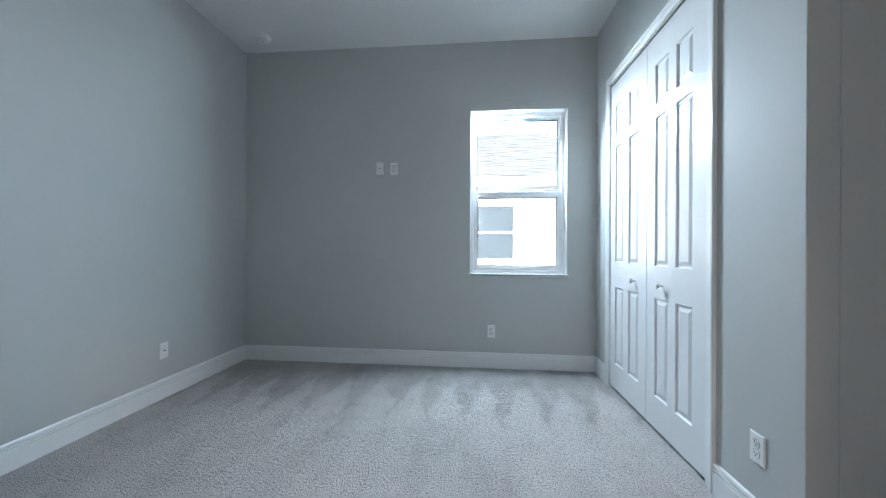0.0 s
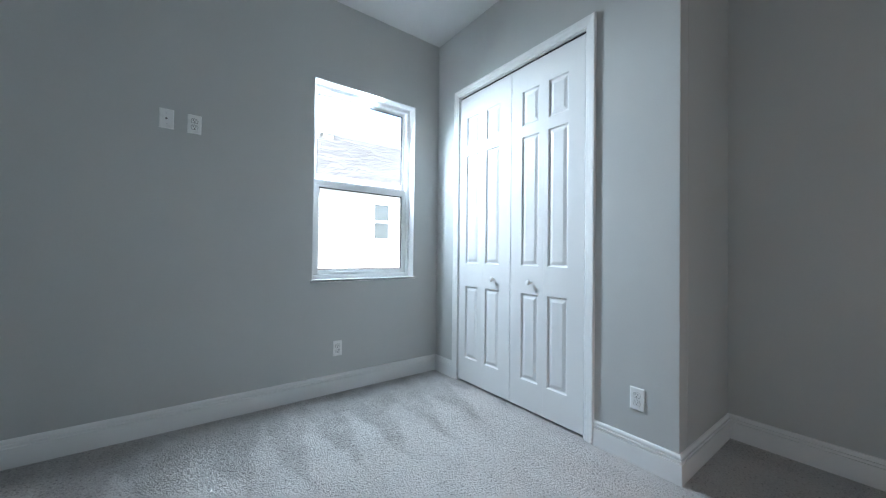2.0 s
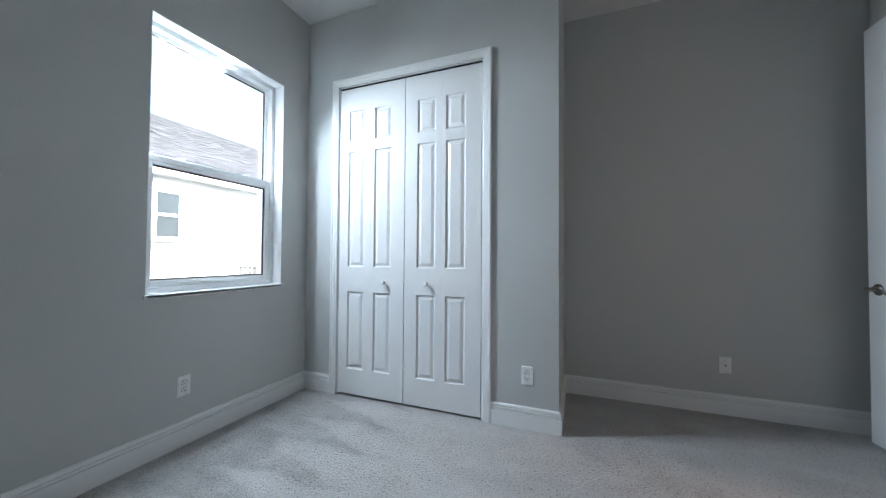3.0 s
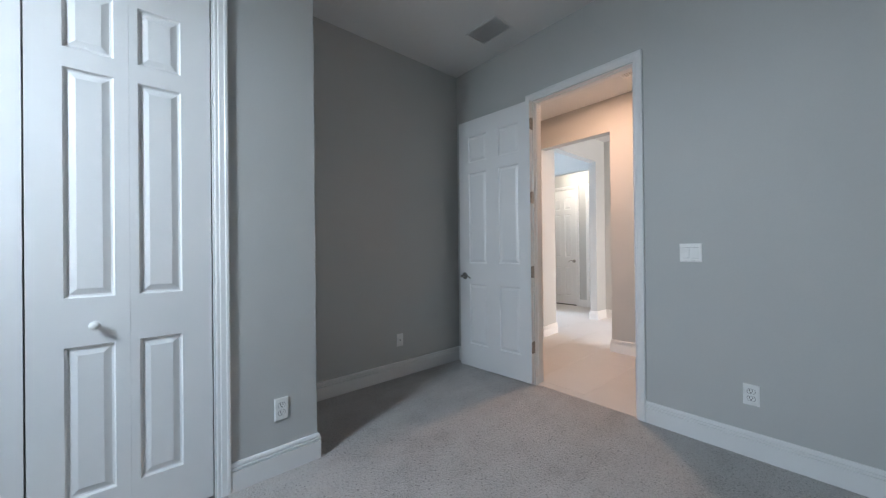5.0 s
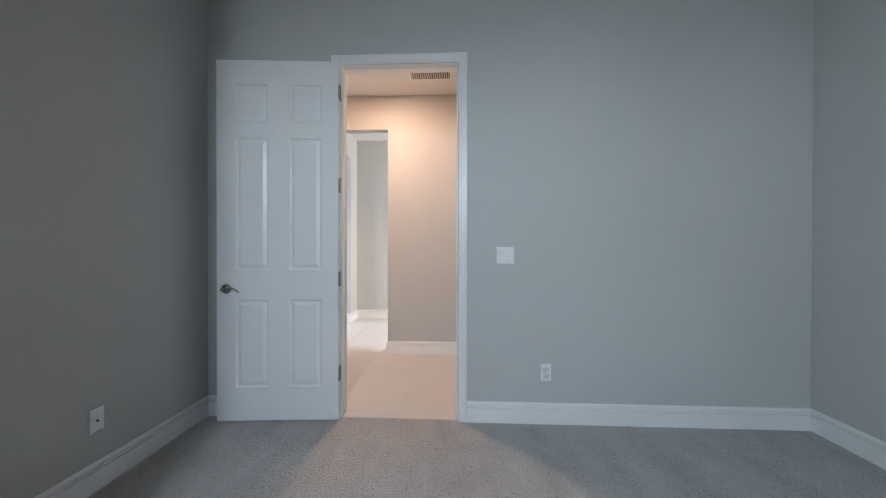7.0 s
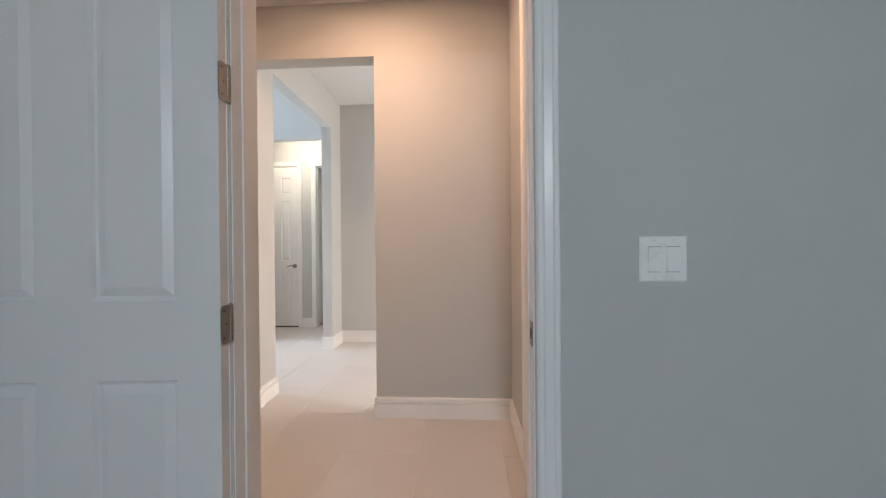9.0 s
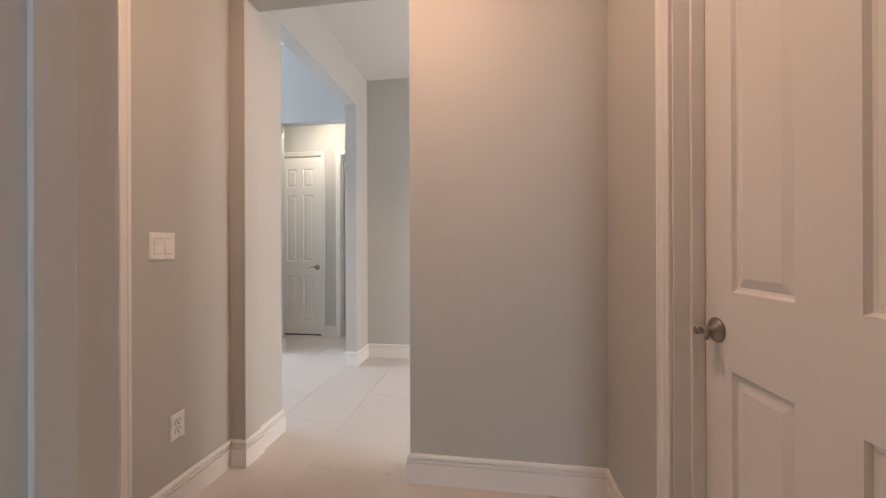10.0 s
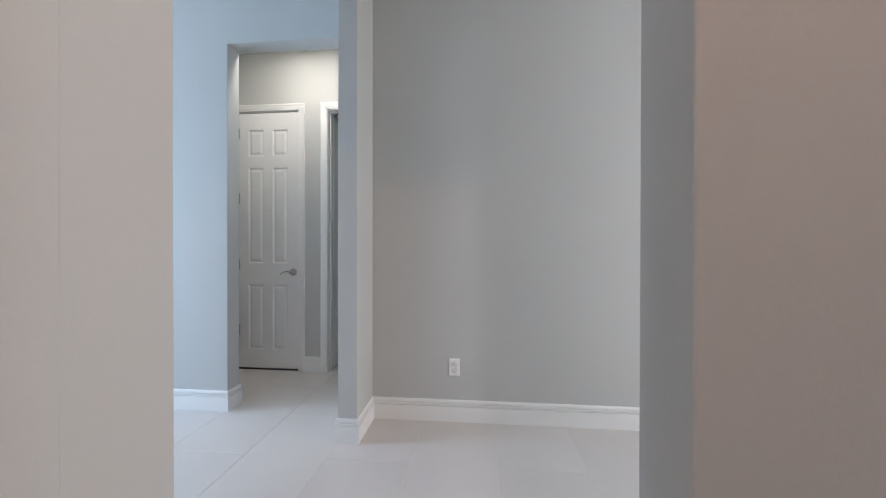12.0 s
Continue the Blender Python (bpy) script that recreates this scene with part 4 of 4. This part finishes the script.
def condenser(x, y):
    s, h = 0.72, 0.90
    t = thing("air_conditioner", pose(x, y, GROUND), "grey outdoor air conditioning condenser with louvred sides on a concrete pad", "air conditioner")
    part("pad", worn_box((-0.08, -0.08, 0), (s + 0.08, s + 0.08, 0.09), 0.01, 2), CONCRETE, t)
    part("core", worn_box((0.03, 0.03, 0.09), (s - 0.03, s - 0.03, 0.09 + h - 0.05), 0.01, 1), PEWTER, t)
    part("top", worn_box((-0.005, -0.005, 0.09 + h - 0.05), (s + 0.005, s + 0.005, 0.09 + h), 0.015, 2), GRILLE, t)
    part("bottom", worn_box((0, 0, 0.09), (s, s, 0.14), 0.01, 2), GRILLE, t)
    for cx, cy in ((0, 0), (s - 0.05, 0), (0, s - 0.05), (s - 0.05, s - 0.05)):
        part("corner_post", worn_box((cx, cy, 0.14), (cx + 0.05, cy + 0.05, 0.09 + h - 0.05), 0.008, 2), GRILLE, t)
    n = 22
    for i in range(n):
        z = 0.17 + i * (h - 0.16) / n
        for side in range(2):
            y0 = 0.004 if side == 0 else s - 0.024
            part("louvre", worn_box((0.05, y0, z), (s - 0.05, y0 + 0.02, z + 0.012), 0.002, 1), GRILLE, t)
            part("louvre", worn_box((y0, 0.05, z), (y0 + 0.02, s - 0.05, z + 0.012), 0.002, 1), GRILLE, t)
    for k in range(1, 4):
        u = 0.05 + k * (s - 0.1) / 4
        part("rib", worn_box((u - 0.01, -0.002, 0.14), (u + 0.01, 0.024, 0.09 + h - 0.05), 0.002, 1), GRILLE, t)
        part("rib", worn_box((-0.002, u - 0.01, 0.14), (0.024, u + 0.01, 0.09 + h - 0.05), 0.002, 1), GRILLE, t)


condenser(6.42, 9.85)

# front door with a glazed leaf that lets the daylight in
fd = thing("front_door", on(EAST, 7.5, -1.0), "white front door with a tall glazed light", "door")
for a, b in (((0.0, 0, 0), (0.12, 0.045, 2.7)), ((0.98, 0, 0), (1.1, 0.045, 2.7)), ((0.12, 0, 0), (0.98, 0.045, 0.2)), ((0.12, 0, 2.56), (0.98, 0.045, 2.7))):
    part("rail", worn_box(a, b, 0.003, 1), DOOR, fd)
bm = bmesh.new()
box(bm, (0.12, 0.02, 0.2), (0.98, 0.026, 2.56))
part("pane", bm, GLASS, fd).visible_shadow = False

# floor tiles, each a part of the hall floor
floor = thing("floor", pose(0, 0, 0), "pale beige porcelain tile floor with thin grout lines", "floor")
floor["kind"] = "structure"
TW, TL, GAP = 0.459, 0.918, 0.0022
TX0, TY0 = 2.762, -2.033


def tile_mesh():
    bm = worn_box((GAP / 2, GAP / 2, -0.010), (TW - GAP / 2, TL - GAP / 2, 0.0), 0.0012, 1)
    me = bpy.data.meshes.new("tile")
    bm.to_mesh(me)
    bm.free()
    me.materials.append(TILE)
    return me


tile = tile_mesh()
TILE_END = YS - 0.018
for i in range(-8, 10):
    for j in range(-4, 5):
        x, y = TX0 + i * TW, TY0 + (j + 0.5 * (i % 2)) * TL
        if x < -1.4 or y < -4.2 or x > 7.4 or (x < 2.9 and y + TL < NICHE_Y - 0.1):
            continue
        # the vestibule's tiles run to the carpet, the others end under a wall
        end = GAP_N + 0.06 if x > 3.2 else HALL_Y - 0.06 if x + TW < VW else TILE_END
        if y > end - 0.04:
            continue
        mesh = tile
        if y + TL > end:
            bm = worn_box((GAP / 2, GAP / 2, -0.010), (TW - GAP / 2, end - y, 0.0), 0.0012, 1)
            mesh = bpy.data.meshes.new("tile")
            bm.to_mesh(mesh)
            bm.free()
            mesh.materials.append(TILE)
        ob = new("tile", mesh)
        ob.parent = floor
        ob.location = (x, y, 0)
